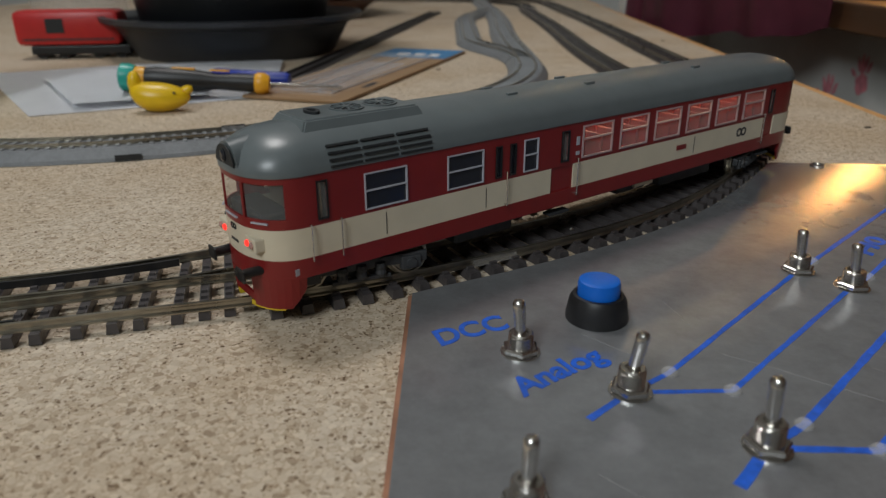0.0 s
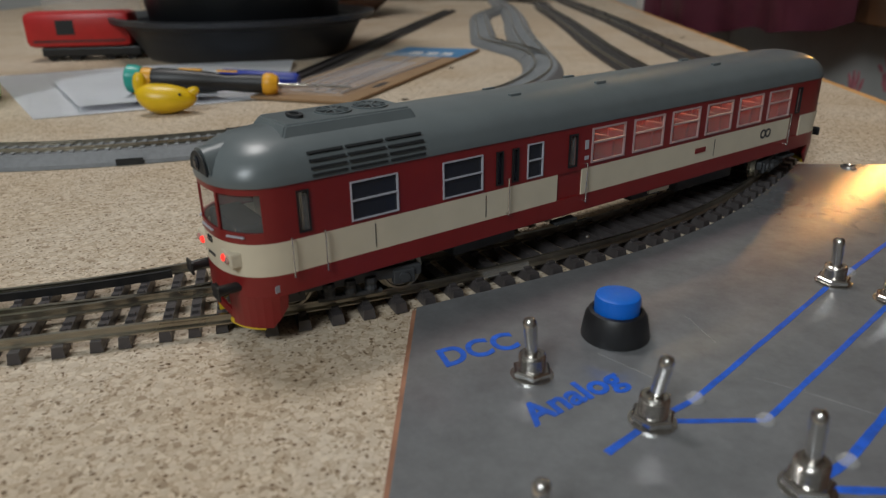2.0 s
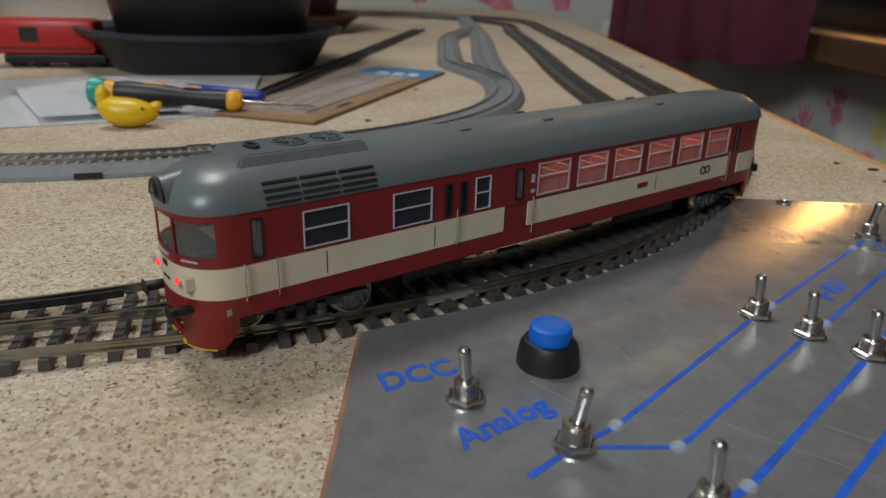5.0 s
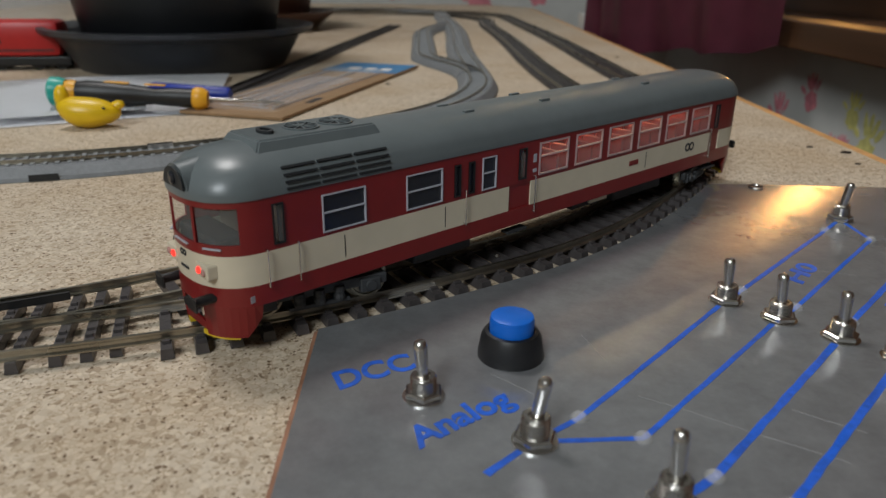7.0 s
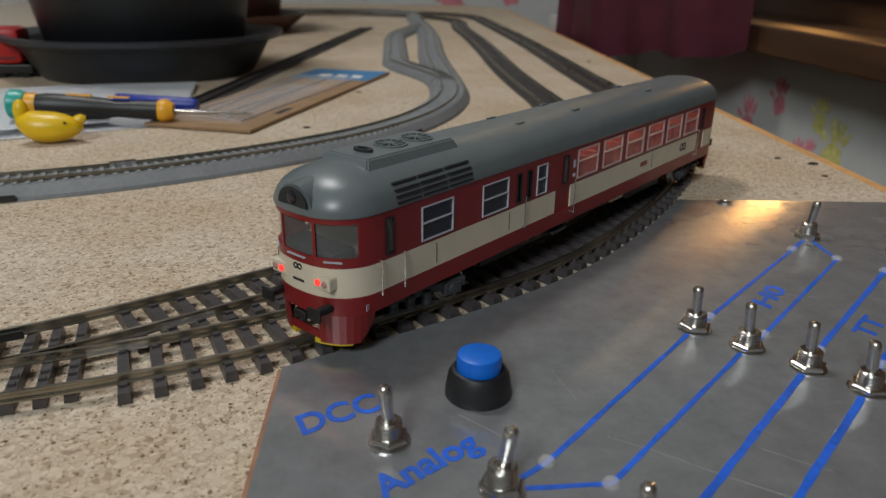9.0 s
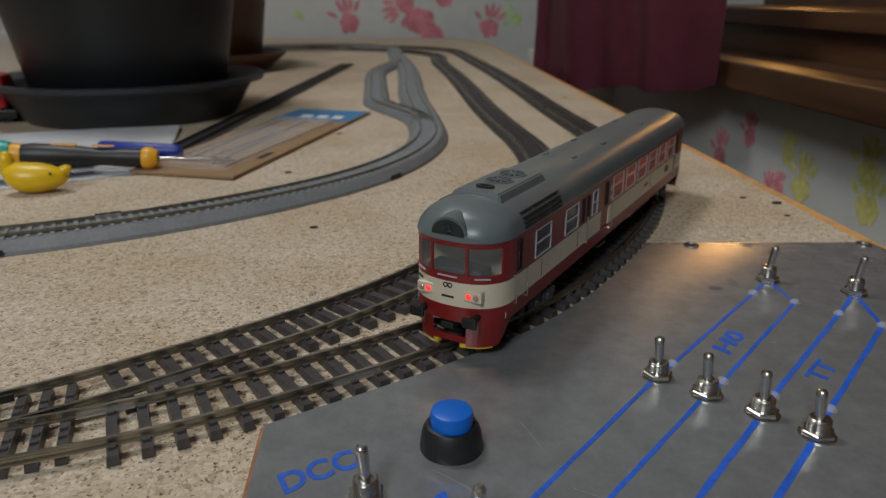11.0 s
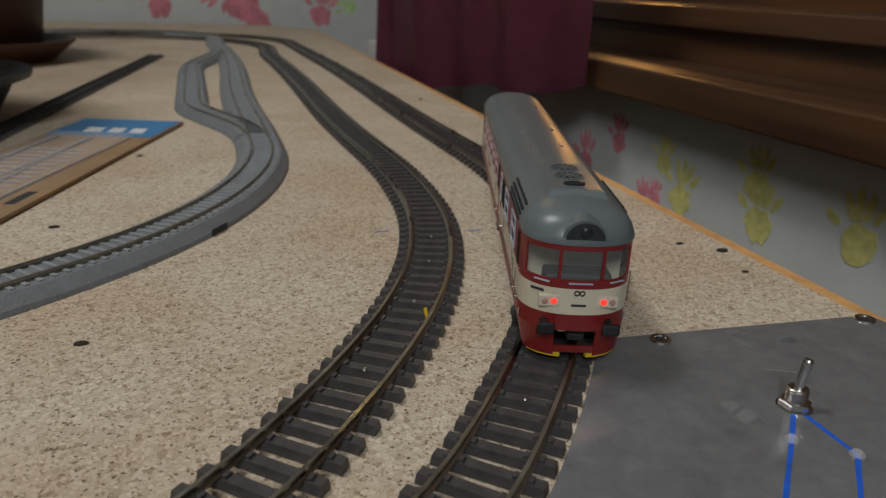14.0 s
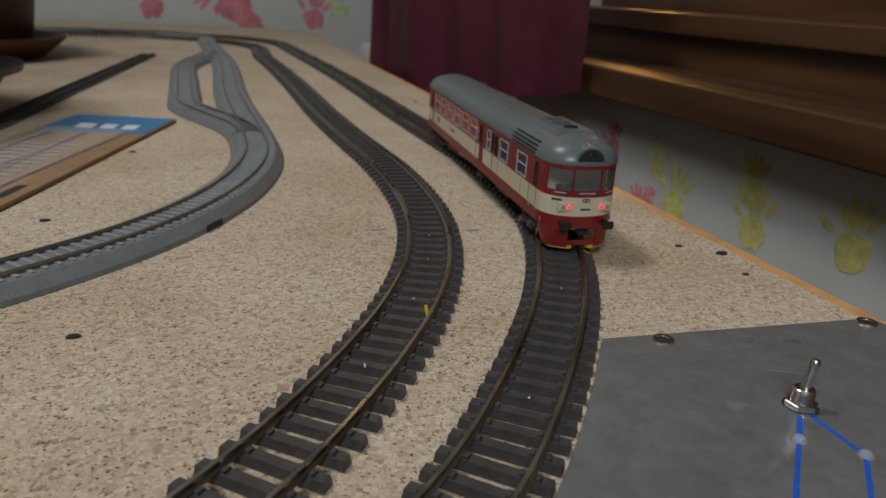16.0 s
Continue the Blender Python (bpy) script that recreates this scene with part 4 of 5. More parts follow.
    for cx in (0.0120, 0.0235):
        fan = lathe([(0.0052, 0.05480), (0.0052, 0.05520), (0.0046, 0.05520), (0.0046, 0.05480)], 28, cap=False)
        part("fan_ring", fan, M["roof"], hs).matrix_basis = pose(cx, 0, 0)
        hole = part("fan_opening", lathe([(0.0046, 0.05475), (0.0046, 0.05495)], 28), M["slot"], hs)
        hole.matrix_basis = pose(cx, 0, 0)
        blades = bmesh.new()
        for k in range(10):
            a = 36 * k
            box(0.0006, 0.0046, -0.00022, 0.00022, 0.05500, 0.05530, bm=blades, m=pose(0, 0, 0, 0, 0, a))
        lathe([(0.0011, 0.05500), (0.0011, 0.05540)], 12, blades)
        part("fan_grille", blades, M["roof"], hs).matrix_basis = pose(cx, 0, 0)
    part("exhaust", lathe([(0.0024, 0.05460), (0.0024, 0.05560), (0.0014, 0.05560), (0.0014, 0.05490)], 20, m=Matrix.Diagonal((0.9, 1.4, 1, 1))), M["slot"], hs).matrix_basis = pose(0.0, 0, 0)
    for x, y in ((0.0700, -0.006), (0.0700, 0.006), (0.1050, -0.007), (0.1050, 0.007), (0.1650, -0.007), (0.1650, 0.007)):
        part("roof_vent", box(x - 0.0022, x + 0.0022, y - 0.0007, y + 0.0007, 0.0522, 0.0536, 0.0003), M["roof"], car, "small grey roof vent")

    # front pods with paired lamps, emblem, number bar, buffers, coupling, apron
    for s, x, lit in ((-1, X0, "red_glow"), (1, X1, "lens")):
        for y in (-0.0086, 0.0086):
            bul = NOSE * (1 - (abs(y) / HALF) ** 2.35) ** (1 / 2.35)
            xe = x + s * bul
            part("lamp_pod", box(min(xe - s * 0.003, xe + s * 0.0012), max(xe - s * 0.003, xe + s * 0.0012), y - 0.0032, y + 0.0032, 0.0226, 0.0264, 0.0005), M["cream"], car, "cream lamp pod")
            for dy, mat in ((-math.copysign(0.0012, y), lit), (math.copysign(0.0014, y), "lens")):
                part("tail_lamp" if mat == "red_glow" else "head_lamp", lathe([(0.0009, 0), (0.0009, 0.0005), (0.0006, 0.0008)], 16, m=Matrix.Translation((xe + s * 0.0011, y + dy, 0.0245)) @ pose(0, 0, 0, 0, 90 * s, 0)), M[mat], car, "glowing red tail lamp" if mat == "red_glow" else "unlit round lamp")
            # buffer
            bf = rod((x + s * 0.0120, y * 1.12, 0.0172), (x + s * 0.0205, y * 1.12, 0.0172), 0.0013, 12)
            part("buffer", bf, M["black"], car, "black buffer")
            part("buffer_plate", box(min(x + s * 0.0205, x + s * 0.0213), max(x + s * 0.0205, x + s * 0.0213), y * 1.12 - 0.0026, y * 1.12 + 0.0026, 0.0153, 0.0190, 0.0006), M["black"], car, "black buffer plate")
        xe = x + s * (NOSE + 0.0001)
        bm = bmesh.new()
        for cy in (-0.0008, 0.0008):
            lathe([(0.0009, -0.0001), (0.0009, 0.0001), (0.0005, 0.0001), (0.0005, -0.0001)], 14, bm, pose(xe, cy, 0.0272, 90, 0, 90), cap=False)
        part("railway_emblem", bm, M["decal"], car, "dark ringed emblem")
        part("number_bar", box(xe - 0.0001, xe + 0.0001, -0.0022, 0.0022, 0.0230, 0.0237), M["decal"], car)
        part("number_bar", box(-0.0001, 0.0001, -0.0024, 0.0024, -0.0004, 0.0004, m=pose(x + s * NOSE * (1 - (0.0122 / HALF) ** 2.35) ** (1 / 2.35) + s * 0.0003, -s * 0.0122, 0.0272, 0, 0, 0) @ pose(0, 0, 0, 0, 0, -43)), M["decal"], car)
        # apron narrowing downwards with the coupling opening
        ring_hi = [p for p in plan(half=HALF - 0.0006, nose=NOSE - 0.0006) if s * (p[0] - x) > 0.0005]
        bm = bmesh.new()
        for (xa, ya), (xb, yb) in zip(ring_hi, ring_hi[1:]):
            if abs((ya + yb) / 2) < 0.0062:
                continue
            low = [SKIRT - 0.0086 * min(1.0, abs(px - x) / 0.0075) for px in (xa, xb)]
            q = [bm.verts.new((xa, ya, SKIRT + 0.0002)), bm.verts.new((xb, yb, SKIRT + 0.0002)), bm.verts.new((x + (xb - x) * 0.95, yb * 0.93, low[1])), bm.verts.new((x + (xa - x) * 0.95, ya * 0.93, low[0]))]
            bm.faces.new(q)
        bmesh.ops.remove_doubles(bm, verts=bm.verts, dist=0.00001)
        bmesh.ops.solidify(bm, geom=list(bm.faces), thickness=0.0007)
        part("apron", bm, M["red"], car, "dark red front apron")
        part("apron_rail", box(min(x + s * 0.0146, x + s * 0.0154), max(x + s * 0.0146, x + s * 0.0154), -0.0066, 0.0066, 0.0070, 0.0092), M["red"], car, "dark red lower beam")
        bm = bmesh.new()
        for (xa, ya), (xb, yb) in zip(ring_hi, ring_hi[1:]):
            if min(abs(xa - x), abs(xb - x)) < 0.0085 or abs(ya + yb) < 0.009:
                continue
            q = [(x + (xa - x) * 0.985, ya * 0.96), (x + (xb - x) * 0.985, yb * 0.96), (x + (xb - x) * 0.88, yb * 0.88), (x + (xa - x) * 0.88, ya * 0.88)]
            prism(q, 0.0056, 0.0069, bm)
        part("guard_edge", bm, M["yellow"], car, "yellow lower guard edge")
        part("coupling", box(min(x + s * 0.004, x + s * 0.0178), max(x + s * 0.004, x + s * 0.0178), -0.0025, 0.0025, 0.0120, 0.0142, 0.0004), M["black"], car, "black coupling")
        part("hose_block", box(min(x + s * 0.012, x + s * 0.0162), max(x + s * 0.012, x + s * 0.0162), 0.0030, 0.0052, 0.0142, 0.0158, 0.0003), M["cream"], car)

    # interior: lit coach saloon with red seats
    part("saloon_lamp", box(0.0925, 0.2020, -0.0030, 0.0030, 0.0424, 0.0430), M["glow"], car, "warm strip lamp")
    part("saloon_floor", box(-0.012, 0.2185, -HALF + 0.0012, HALF - 0.0012, 0.0196, 0.0202), M["under"], car)
    for xw in (0.0775, 0.0905, 0.2035):
        part("bulkhead", box(xw - 0.0004, xw + 0.0004, -HALF + 0.0012, HALF - 0.0012, 0.0202, 0.0428), M["seat"], car)
    for k in range(12):
        xs_ = 0.0955 + 0.00935 * k
        for y in (-0.0095, 0.0095):
            seat = box(xs_ - 0.0024, xs_ + 0.0024, y - 0.0052, y + 0.0052, 0.0202, 0.0262, 0.0006)
            box(xs_ - 0.0006, xs_ + 0.0006, y - 0.0052, y + 0.0052, 0.0258, 0.0362, 0.0004, bm=seat)
            part("seat", seat, M["seat"], car, "red coach seat")

    # engine room box closes the dark windows
    part("engine_room", box(-0.004, 0.0765, -HALF + 0.0020, HALF - 0.0020, 0.0203, 0.0425), M["slot"], car)

    # underframe tanks and steps
    for a, b, lo in ((0.042, 0.066, 0.0095), (0.118, 0.134, 0.0105), (0.143, 0.176, 0.0088)):
        part("underframe_box", box(a, b, -0.0125, 0.0125, lo, SKIRT - 0.0004, 0.0008), M["under"], car, "dark grey underframe equipment")
    for s in (-1, 1):
        for a, b in ((0.0795, 0.0885), (0.2045, 0.2130)):
            part("step", box(a, b, s * 0.0150 - 0.0016, s * 0.0150 + 0.0016, 0.0118, 0.0126), M["under"], car)
        part("filler", box(0.1240, 0.1345, s * 0.0150 - 0.0004, s * 0.0150 + 0.0004, 0.0128, 0.0150), M["cream"], car)
    return car


def bogie(car, x):
    bg = part("bogie", box(-0.013, 0.013, -0.0050, 0.0050, 0.0085, 0.0132, 0.0006), M["under"], car, "dark grey four-wheel bogie")
    bg.matrix_basis = pose(x, 0, 0)
    for s in (-1, 1):
        bm = box(-0.0195, 0.0195, s * 0.0112 - 0.0010, s * 0.0112 + 0.0010, 0.0098, 0.0128, 0.0004)
        for dx in (-0.0145, 0.0145):
            box(dx - 0.0030, dx + 0.0030, s * 0.0118 - 0.0012, s * 0.0118 + 0.0012, 0.0082, 0.0122, 0.0004, bm=bm)
            lathe([(0.0016, 0), (0.0014, 0.0007)], 12, bm, Matrix.Translation((dx, s * 0.0130, 0.0102)) @ pose(0, 0, 0, 90 * -s, 0, 0))
        for dx in (-0.0055, 0.0, 0.0055):
            lathe([(0.0014, 0.0075), (0.0017, 0.0085), (0.0014, 0.0095), (0.0017, 0.0105), (0.0014, 0.0115)], 10, bm, Matrix.Translation((dx, s * 0.0122, 0)))
        box(-0.0085, 0.0085, s * 0.0118 - 0.0009, s * 0.0118 + 0.0009, 0.0066, 0.0078, 0.0003, bm=bm)
        part("side_frame", bm, M["under"], bg, "grey sprung side frame")
        for dx in (-0.0145, 0.0145):
            w = lathe([(0.0064, 0), (0.0064, 0.0006), (0.0057, 0.0008), (0.0055, 0.0026), (0.0048, 0.0027), (0.0046, 0.0022), (0.0016, 0.0024), (0.0, 0.0024)], 24, m=Matrix.Translation((dx, s * 0.0074, 0.0110)) @ pose(0, 0, 0, -90 * s, 0, 0), cap=False)
            part("wheel", w, M["rail"], bg, "dark metal wheel", smooth=True)
    return bg


ALONG = ((-0.0295, -0.0231), (0.0064, 0.0064), (0.0206, 0.0194), (0.0358, 0.0334), (0.0487, 0.0463), (0.0788, 0.0747), (0.0928, 0.0885), (0.2017, 0.1962), (0.2360, 0.2285))
UP = ((0.0, 0.0), (0.0148, 0.0146), (0.0203, 0.0198), (0.0285, 0.0279), (0.0302, 0.0290), (0.0402, 0.0386), (0.0433, 0.0414), (0.0570, 0.0545))


def stepped(nodes, v):
    k = next((i for i in range(1, len(nodes) - 1) if v < nodes[i][0]), len(nodes) - 1)
    (a, p), (b, q) = nodes[k - 1], nodes[k]
    return p + (v - a) * (q - p) / (b - a)


def proportion(ob):
    """Brings the drawn body to the model's own spacing of windows, bands and ends."""
    for kid in ob.children:
        base = kid.matrix_basis.translation.x
        for v in kid.data.vertices:
            v.co = Vector((stepped(ALONG, v.co.x + base) - stepped(ALONG, base) * (base != 0), v.co.y * 0.976, stepped(UP, v.co.z)))
        if base:
            kid.matrix_basis = pose(stepped(ALONG, base), 0, 0)
        proportion(kid)


car = railcar()
proportion(car)
bogie_front, bogie_rear = bogie(car, PIVOT), bogie(car, PIVOT + GAP)


# ---- things on the board ----
def flower_pots():
    pot = thing("flower_pot", "large dark grey plastic flower pot on a saucer", "flower pot", pose(-0.2130, 0.7600, 0) @ Matrix.Diagonal((0.98, 0.98, 0.98, 1)))
    part("saucer", lathe([(0.098, 0.0), (0.101, 0.004), (0.116, 0.030), (0.129, 0.0345), (0.130, 0.039), (0.124, 0.0395), (0.113, 0.034), (0.098, 0.006), (0.0, 0.006)], 72, cap=False), M["saucer"], pot, "dark grey plastic saucer with a wide rim", smooth=True)
    part("pot_body", lathe([(0.084, 0.0062), (0.088, 0.012), (0.104, 0.10), (0.122, 0.22), (0.128, 0.224), (0.128, 0.245), (0.120, 0.245), (0.112, 0.21), (0.0, 0.21)], 72, cap=False), M["pot"], pot, smooth=True)
    part("soil", lathe([(0.110, 0.2105), (0.05, 0.218), (0.0, 0.22)], 40, cap=False), M["soil"], pot, smooth=True)
    brown = thing("flower_pot", "brown glazed flower pot on a brown saucer", "flower pot", pose(-0.2500, 1.2200, 0) @ Matrix.Diagonal((1.06, 1.06, 1.06, 1)))
    part("saucer", lathe([(0.095, 0.0), (0.100, 0.004), (0.122, 0.022), (0.124, 0.026), (0.118, 0.026), (0.096, 0.006), (0.0, 0.006)], 64, cap=False), M["terra"], brown, "brown saucer", smooth=True)
    part("pot_body", lathe([(0.080, 0.0062), (0.086, 0.016), (0.104, 0.15), (0.115, 0.19), (0.115, 0.205), (0.106, 0.205), (0.098, 0.18), (0.0, 0.18)], 64, cap=False), M["terra"], brown, smooth=True)
    part("soil", lathe([(0.097, 0.1805), (0.0, 0.186)], 40, cap=False), M["soil"], brown, smooth=True)


flower_pots()


def track_pack():
    """A flat retail pack: brown card, blue header, clear blister with pale bars beneath."""
    pk = thing("track_pack", "flat brown card pack with a blue header", "packet", pose(-0.0645, 0.4729, 0.0006, 0, 0, 72.21))
    L, W = 0.2745, 0.0754
    part("card", box(0, L, 0, W, 0, 0.0022, 0.0004), M["card"], pk)
    part("header", box(L - 0.062, L - 0.001, 0.001, W - 0.001, 0.0022, 0.0025), M["bluecard"], pk, "blue printed header")
    for k, (a, b) in enumerate(((0.012, 0.024), (0.027, 0.039), (0.042, 0.056))):
        part("logo_shape", prism([(L - 0.050, a), (L - 0.034, a + 0.002), (L - 0.034, b), (L - 0.050, b - 0.002)], 0.0025, 0.0027), M["white"], pk, "white logo shape")
    part("printed_bar", box(0.052, 0.074, 0.006, 0.011, 0.0022, 0.00235), M["decal"], pk)
    rnd = random.Random(3)
    for k in range(5):
        y = 0.018 + 0.012 * k
        bm = rod((0.020 + 0.004 * k, y, 0.0032), (L - 0.068, y + 0.010 * (1 if k % 2 else -0.5), 0.0032), 0.0005, 6)
        part("wire", bm, M["frame_white"], pk, "thin pale rod inside the pack")
    for k in range(16):
        x = 0.022 + k * 0.0095
        part("cross_tie", rod((x, 0.022, 0.0030), (x + 0.003, 0.060, 0.0030), 0.00035, 5), M["frame_white"], pk)
    bl = part("blister", box(0.012, L - 0.064, 0.012, W - 0.008, 0.0023, 0.0060, 0.0012), M["plastic"], pk, "clear plastic cover")
    bl.visible_shadow = False


track_pack()


def sheet_of_paper(corners, name, lift, label):
    bm = bmesh.new()
    n = 16
    a, b, c, d = [Vector((*p, 0)) for p in corners]
    rows = []
    for i in range(n + 1):
        row = []
        for j in range(n + 1):
            u, v = i / n, j / n
            p = (a * (1 - u) + b * u) * (1 - v) + (d * (1 - u) + c * u) * v
            p.z = lift + 0.004 * (math.sin(u * 3.0) * math.sin(v * 2.4)) ** 2 + 0.003 * v * u
            row.append(bm.verts.new(p))
        rows.append(row)
    for r, s in zip(rows, rows[1:]):
        for j in range(n):
            bm.faces.new((r[j], r[j + 1], s[j + 1], s[j]))
    bmesh.ops.solidify(bm, geom=list(bm.faces), thickness=0.0002)
    tagged(part(name, bm, M["paper"], smooth=True), label, "paper")


sheet_of_paper([(-0.2502, 0.4364), (-0.1169, 0.5018), (-0.1462, 0.6654), (-0.3824, 0.6053)], "paper_sheet", 0.0006, "crumpled white sheet of paper on the board")
sheet_of_paper([(-0.2307, 0.4538), (-0.1536, 0.4900), (-0.2148, 0.5958), (-0.3069, 0.5590)], "paper_sheet", 0.0048, "folded white sheet of paper on another sheet")


def screwdriver():
    sd = thing("screwdriver", "screwdriver with a black and amber handle", "screwdriver", look((-0.2149, 0.4894, 0.0160), (-0.0748, 0.5068, 0.0061)) @ pose(0, 0, 0, 180, 0, 0) @ Matrix.Diagonal((0.86, 0.86, 0.94, 1)))
    part("end_cap", lathe([(0.0, 0.0), (0.0088, 0.0006), (0.0105, 0.002), (0.0105, 0.007), (0.0092, 0.011), (0.006, 0.0115)], 28), M["teal"], sd, "teal turning cap", smooth=True)
    part("collar", lathe([(0.0085, 0.0112), (0.0090, 0.014), (0.0085, 0.018)], 28), M["orange"], sd, "amber collar", smooth=True)
    part("grip", lathe([(0.0080, 0.0178), (0.0092, 0.024), (0.0090, 0.040), (0.0078, 0.056), (0.0062, 0.068), (0.0070, 0.082), (0.0072, 0.094)], 28), M["black"], sd, "black rubber grip", smooth=True)
    part("front_ring", lathe([(0.0072, 0.0938), (0.0086, 0.096), (0.0086, 0.100), (0.0062, 0.104)], 28), M["orange"], sd, "amber front ring", smooth=True)
    part("shaft", lathe([(0.0014, 0.1035), (0.0014, 0.1530), (0.0009, 0.157)], 12), M["steel"], sd, "thin steel shaft", smooth=True)
    for k in (0, 1):
        part("amber_inlay", box(-0.0022, 0.0022, -0.0095 + k * 0.0003, -0.0080, 0.036 + 0.026 * k, 0.052 + 0.024 * k, 0.0006), M["orange"], sd, "amber grip inlay")


screwdriver()


def rubber_toy():
    # a crumpled yellow half-shell; its beak, tail and eyes are made up
    ty = thing("rubber_toy", "small crumpled yellow half-shell drawn as a toy bird", "toy", pose(-0.1748, 0.4537, 0, 0, 0, 5) @ Matrix.Diagonal((1.25, 1.1, 1.02, 1)))
    bm = bmesh.new()
    bmesh.ops.create_uvsphere(bm, u_segments=28, v_segments=18, radius=1)
    for v in bm.verts:
        x, y, z = v.co
        w = 1 - 0.18 * x
        v.co = Vector((x * 0.0145, y * 0.0095 * w, 0.0088 + z * 0.0088 * w + 0.004 * max(0, -x) ** 2))
    part("body", bm, M["duck"], ty, smooth=True)
    bm = bmesh.new()
    bmesh.ops.create_uvsphere(bm, u_segments=16, v_segments=10, radius=1)
    for v in bm.verts:
        v.co = Vector((-0.0115 + v.co.x * 0.0034, v.co.y * 0.004, 0.0175 + v.co.z * 0.0075))
    part("tail", bm, M["duck"], ty, smooth=True)
    part("beak", lathe([(0.0030, 0), (0.0022, 0.0028), (0.0004, 0.0040)], 12, m=Matrix.Translation((0.0128, 0, 0.0125)) @ pose(0, 0, 0, 0, 50, 0)), M["duck"], ty, smooth=True)
    for y in (-0.0062, 0.0062):
        part("eye", lathe([(0.0008, 0), (0.0005, 0.0004)], 10, m=Matrix.Translation((0.0085, y * 1.1, 0.0125)) @ pose(0, 0, 0, 90 if y < 0 else -90, 0, 0)), M["decal"], ty, "small dark eye")


rubber_toy()

pen = thing("blue_marker", "dark blue marker cap lying on paper", "marker", look((-0.1680, 0.5388, 0.0090), (-0.1105, 0.5302, 0.0073)) @ pose(0, 0, 0, 180, 0, 0))
part("cap", lathe([(0.0050, 0), (0.0056, 0.002), (0.0054, 0.055), (0.0040, 0.058)], 20), M["navy"], pen, smooth=True)

cup = thing("lime_cup", "lime green plastic cup on the board", "cup", pose(-0.3491, 0.4926, 0))
part("cup_body", lathe([(0.036, 0), (0.038, 0.002), (0.0445, 0.085), (0.0455, 0.088), (0.0430, 0.088), (0.036, 0.005), (0.0, 0.005)], 48, cap=False), M["lime"], cup, smooth=True)


def red_loco():
    lc = thing("toy_locomotive", "red model locomotive body on a black frame", "model train", pose(-0.3555, 0.7150, 0, 0, 0, 8))
    part("chassis", box(-0.038, 0.052, -0.014, 0.014, 0.004, 0.012, 0.001), M["black"], lc)
    bm = box(-0.050, 0.046, -0.017, 0.017, 0.0122, 0.044, 0.006)
    part("body", bm, M["scarlet"], lc, smooth=True)
    part("side_window", box(-0.020, -0.004, -0.0176, -0.0171, 0.024, 0.037), M["slot"], lc, "black square window")
    part("stripe", box(-0.042, 0.04, -0.0174, -0.0171, 0.0175, 0.0190), M["decal"], lc)
    for x in (-0.030, -0.010, 0.022, 0.042):
        for y in (-0.010, 0.010):
            part("wheel", lathe([(0.0065, -0.001), (0.0065, 0.001)], 20, m=pose(x, y, 0.0065, 90)), M["black"], lc)
    bx = thing("plastic_tub", "clear crumpled plastic tub on the board", "tub", pose(-0.4246, 0.8715, 0))
    part("tub_body", lathe([(0.045, 0), (0.048, 0.002), (0.056, 0.07), (0.058, 0.072), (0.055, 0.07), (0.046, 0.004)], 40, cap=False), M["plastic"], bx, smooth=True)


red_loco()

# small bits on the chipboard
for k, (x, y, r, mat) in enumerate(((-0.0054, 0.3710, 0.0020, "soil"), (-0.0323, 0.4925, 0.0022, "soil"), (0.2538, 0.3958, 0.0026, "soil"), (0.2465, 0.3718, 0.0015, "soil"), (0.2402, 0.4085, 0.0017, "soil"), (-0.0054, 0.6315, 0.002, "soil"), (0.1406, 0.6880, 0.0018, "soil"), (0.2427, 0.8429, 0.002, "soil"))):
    tagged(part("wood_crumb", lathe([(r, 0.0001), (r * 0.8, r * 0.35), (r * 0.2, r * 0.45)], 7, m=pose(x, y, 0) @ Matrix.Diagonal((1.2, 0.8, 1, 1))), M[mat]), "dark crumb of wood on the board", "crumb", "crumbs on the board")
tagged(part("yellow_wire_end", rod((0.1023, 0.3555, 0.0030), (0.1017, 0.3567, 0.0068), 0.0006, 8), M["duck"]), "tiny yellow wire end on the track", "wire")
tagged(part("clear_clip", lathe([(0.0028, 0.0), (0.0036, 0.002), (0.0030, 0.005), (0.0016, 0.006)], 14, m=pose(0.1819, 0.4505, 0)), M["lens"]), "clear plastic clip beside the track", "clip")
tagged(part("pencil_mark", box(-0.0035, 0.0035, -0.0003, 0.0003, 0.0001, 0.0003, m=pose(0.1103, 0.4549, 0)), M["ink"]), "short blue pen mark on the board", "pen mark")
tagged(part("pencil_mark", box(-0.0035, 0.0035, -0.0003, 0.0003, 0.0001, 0.0003, m=pose(0.1535, 0.4467, 0)), M["ink"]), "short blue pen mark on the board", "pen mark")
tagged(part("green_lamp", lathe([(0.0035, 0), (0.0035, 0.003), (0.002, 0.005)], 14, m=pose(0.2740, 0.8673, -0.0085)), M["green_led"]), "small glowing green lamp at the table edge", "lamp")

# lamps of the room, and a shade for the added fill light
lampA = thing("ceiling_lamp", "unseen round white ceiling lamp", "lamp", pose(-0.40, 0.80, 1.60))
part("shade", lathe([(0.27, 0.0), (0.26, 0.03), (0.06, 0.07), (0.06, 0.15)], 40), M["white"], lampA, smooth=True)
# unseen shade, added to go with the fill light
fill_shade = thing("ceiling_lamp", "unseen round white ceiling lamp", "lamp", pose(-0.9, -1.3, 1.50))
part("shade", lathe([(0.28, 0.0), (0.26, 0.05), (0.06, 0.10), (0.06, 0.25)], 40), M["white"], fill_shade, smooth=True)
lampC = thing("stair_lamp", "small warm lamp hanging over the stairs", "lamp")
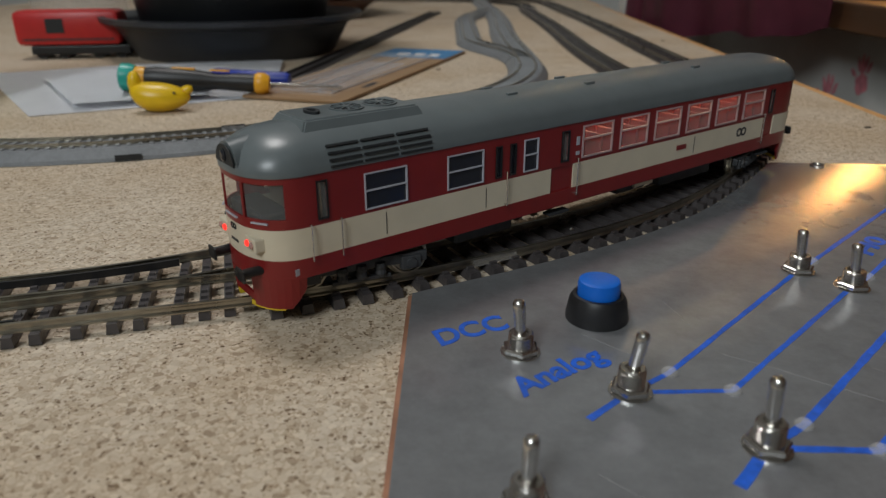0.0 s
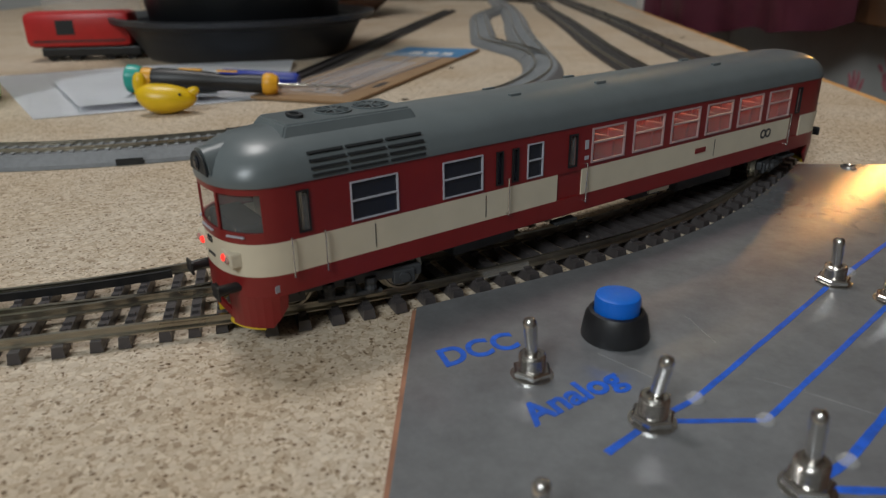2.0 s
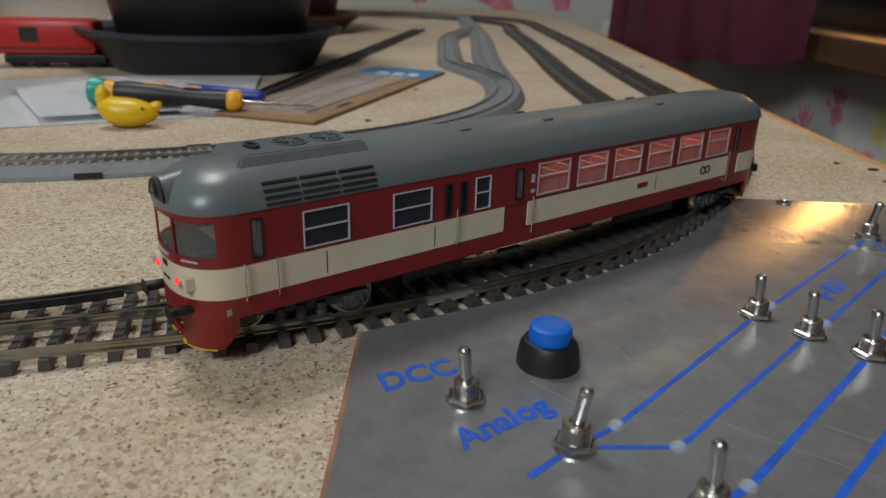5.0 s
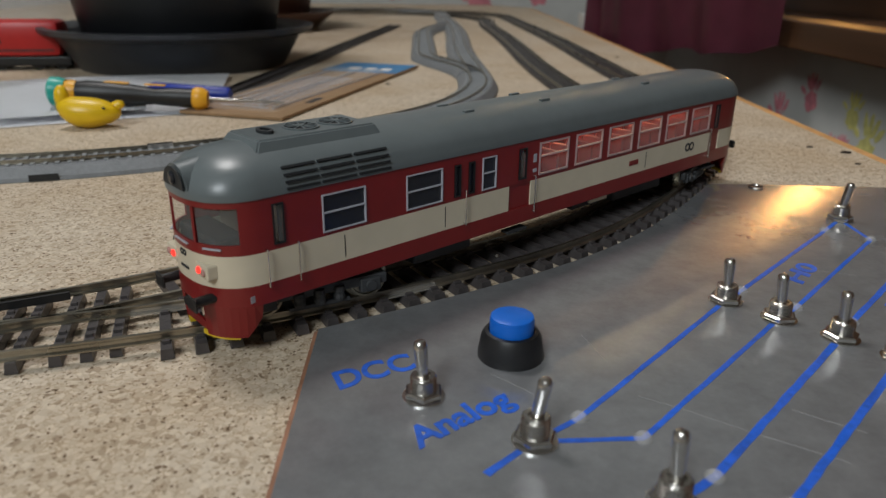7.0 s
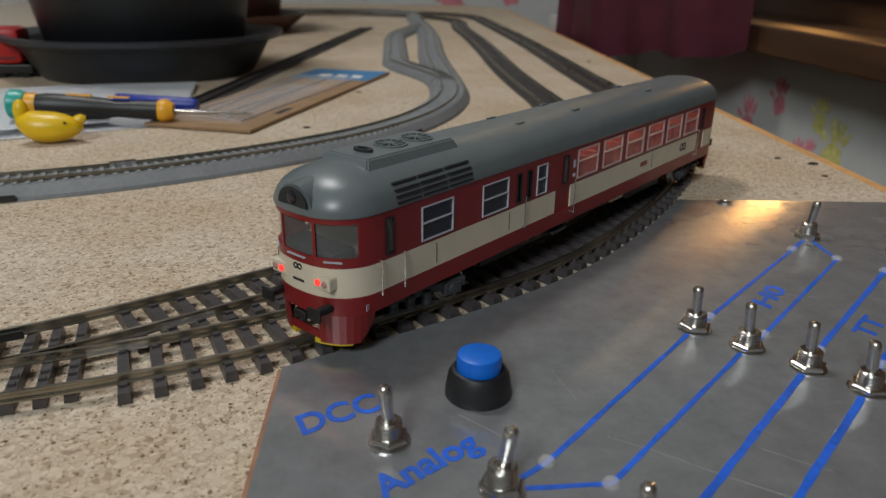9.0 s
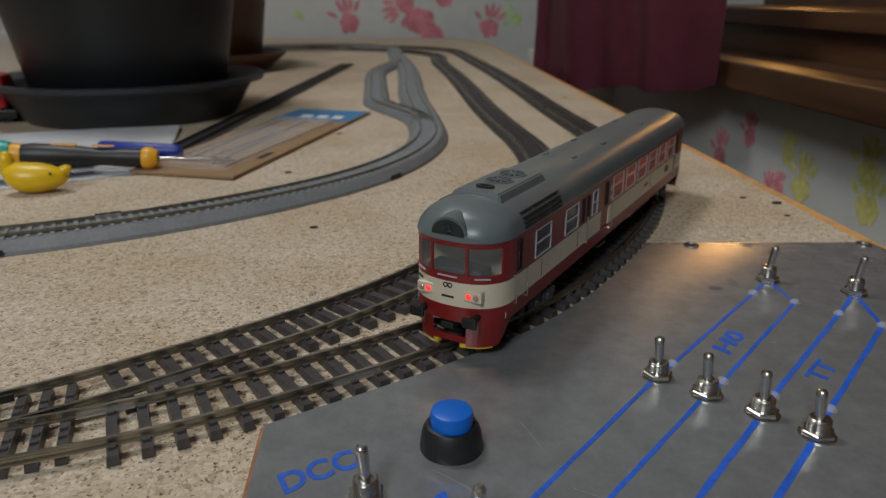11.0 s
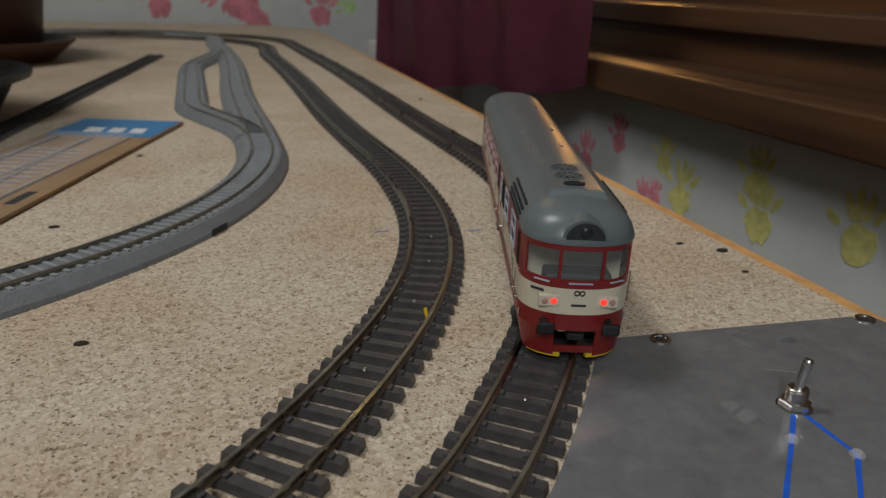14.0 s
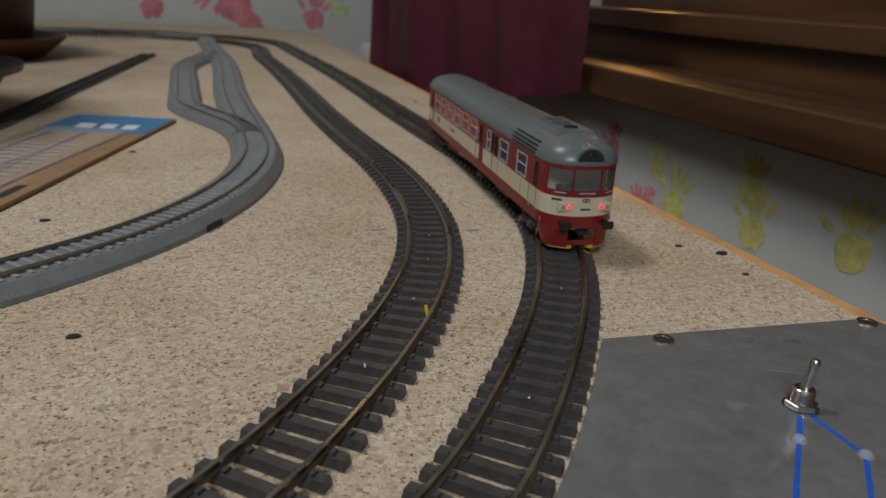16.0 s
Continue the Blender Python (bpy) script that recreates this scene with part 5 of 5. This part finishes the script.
part("reflector", lathe([(0.0, 0.0), (0.026, 0.002), (0.030, 0.006), (0.0, 0.012)], 24, cap=False, m=look((0.6070, 1.0363, 0.2128), (0.212, 0.3513, 0.0063)) @ pose(0, 0, 0)), M["white"], lampC, smooth=True)
part("cord", rod((0.6155, 1.050, 0.222), (0.6155, 1.050, 1.749), 0.002, 8), M["black"], lampC)
lampD = thing("hanging_lamp", "three warm bulbs on a thin bar before the curtain", "lamp")
part("bar", rod((0.181, 0.799, 0.343), (0.360, 0.951, 0.343), 0.004, 10), M["black"], lampD)
part("cord", rod((0.271, 0.875, 0.345), (0.271, 0.875, 1.749), 0.002, 8), M["black"], lampD)
for x, y, z in ((0.267, 0.874, 0.330), (0.360, 0.951, 0.330), (0.181, 0.799, 0.330)):
    part("bulb", lathe([(0.003, 0.010), (0.006, 0.004), (0.007, -0.002), (0.005, -0.007), (0.002, -0.009)], 16, m=pose(x, y, z)), M["bulb"], lampD, "glowing warm bulb", smooth=True)


# ---- movement ----
RUN = [(0, 0.1195), (0.3, 0.1175), (0.6, 0.1164), (1, 0.1164), (2, 0.1164), (3, 0.1164), (4.4, 0.1164), (5, 0.1174), (5.7, 0.1210), (6.5, 0.1282), (7, 0.1342), (7.5, 0.1418), (8, 0.1502), (8.5, 0.1597), (9.75, 0.1897), (11, 0.2246), (11.5, 0.2418), (12, 0.2607), (12.5, 0.2814), (13, 0.3027), (13.5, 0.3238), (14, 0.3451), (14.5, 0.3677), (15, 0.3919), (15.5, 0.4164), (16, 0.4414)]


def ride(s):
    """The railcar's pose with its front pivot s metres along the outer track and its rear pivot behind it on the same track."""
    a = along(OUTER, LEAD + s)
    lo, hi = s + GAP * 0.95, s + GAP * 1.2
    for _ in range(30):
        mid = (lo + hi) / 2
        b = along(OUTER, LEAD + mid)
        lo, hi = (mid, hi) if math.hypot(b[0] - a[0], b[1] - a[1]) < GAP else (lo, mid)
    b = along(OUTER, LEAD + lo)
    yaw = math.atan2(b[1] - a[1], b[0] - a[0])
    return pose(a[0] - PIVOT * math.cos(yaw), a[1] - PIVOT * math.sin(yaw), 0, 0, 0, math.degrees(yaw))


def set_on_track(m, x):
    """A bogie's pose in the railcar's space: shifted and turned so that it stands on the track at x along the car."""
    p = m @ Vector((x, 0, 0))
    i = min(range(len(OUTER)), key=lambda k: (OUTER[k][0] - p.x) ** 2 + (OUTER[k][1] - p.y) ** 2)
    tx, ty, h = OUTER[i]
    off = (p.x - tx) * -math.sin(h) + (p.y - ty) * math.cos(h)
    yaw = math.atan2(m[1][0], m[0][0])
    return pose(x, -off / math.cos(h - yaw), 0, 0, 0, math.degrees(h - yaw))


def motions():
    rows = [(t, ride(s)) for t, s in RUN]
    walk(car, rows)
    walk(bogie_front, [(t, set_on_track(m, PIVOT)) for t, m in rows])
    walk(bogie_rear, [(t, set_on_track(m, PIVOT + GAP)) for t, m in rows])


motions()
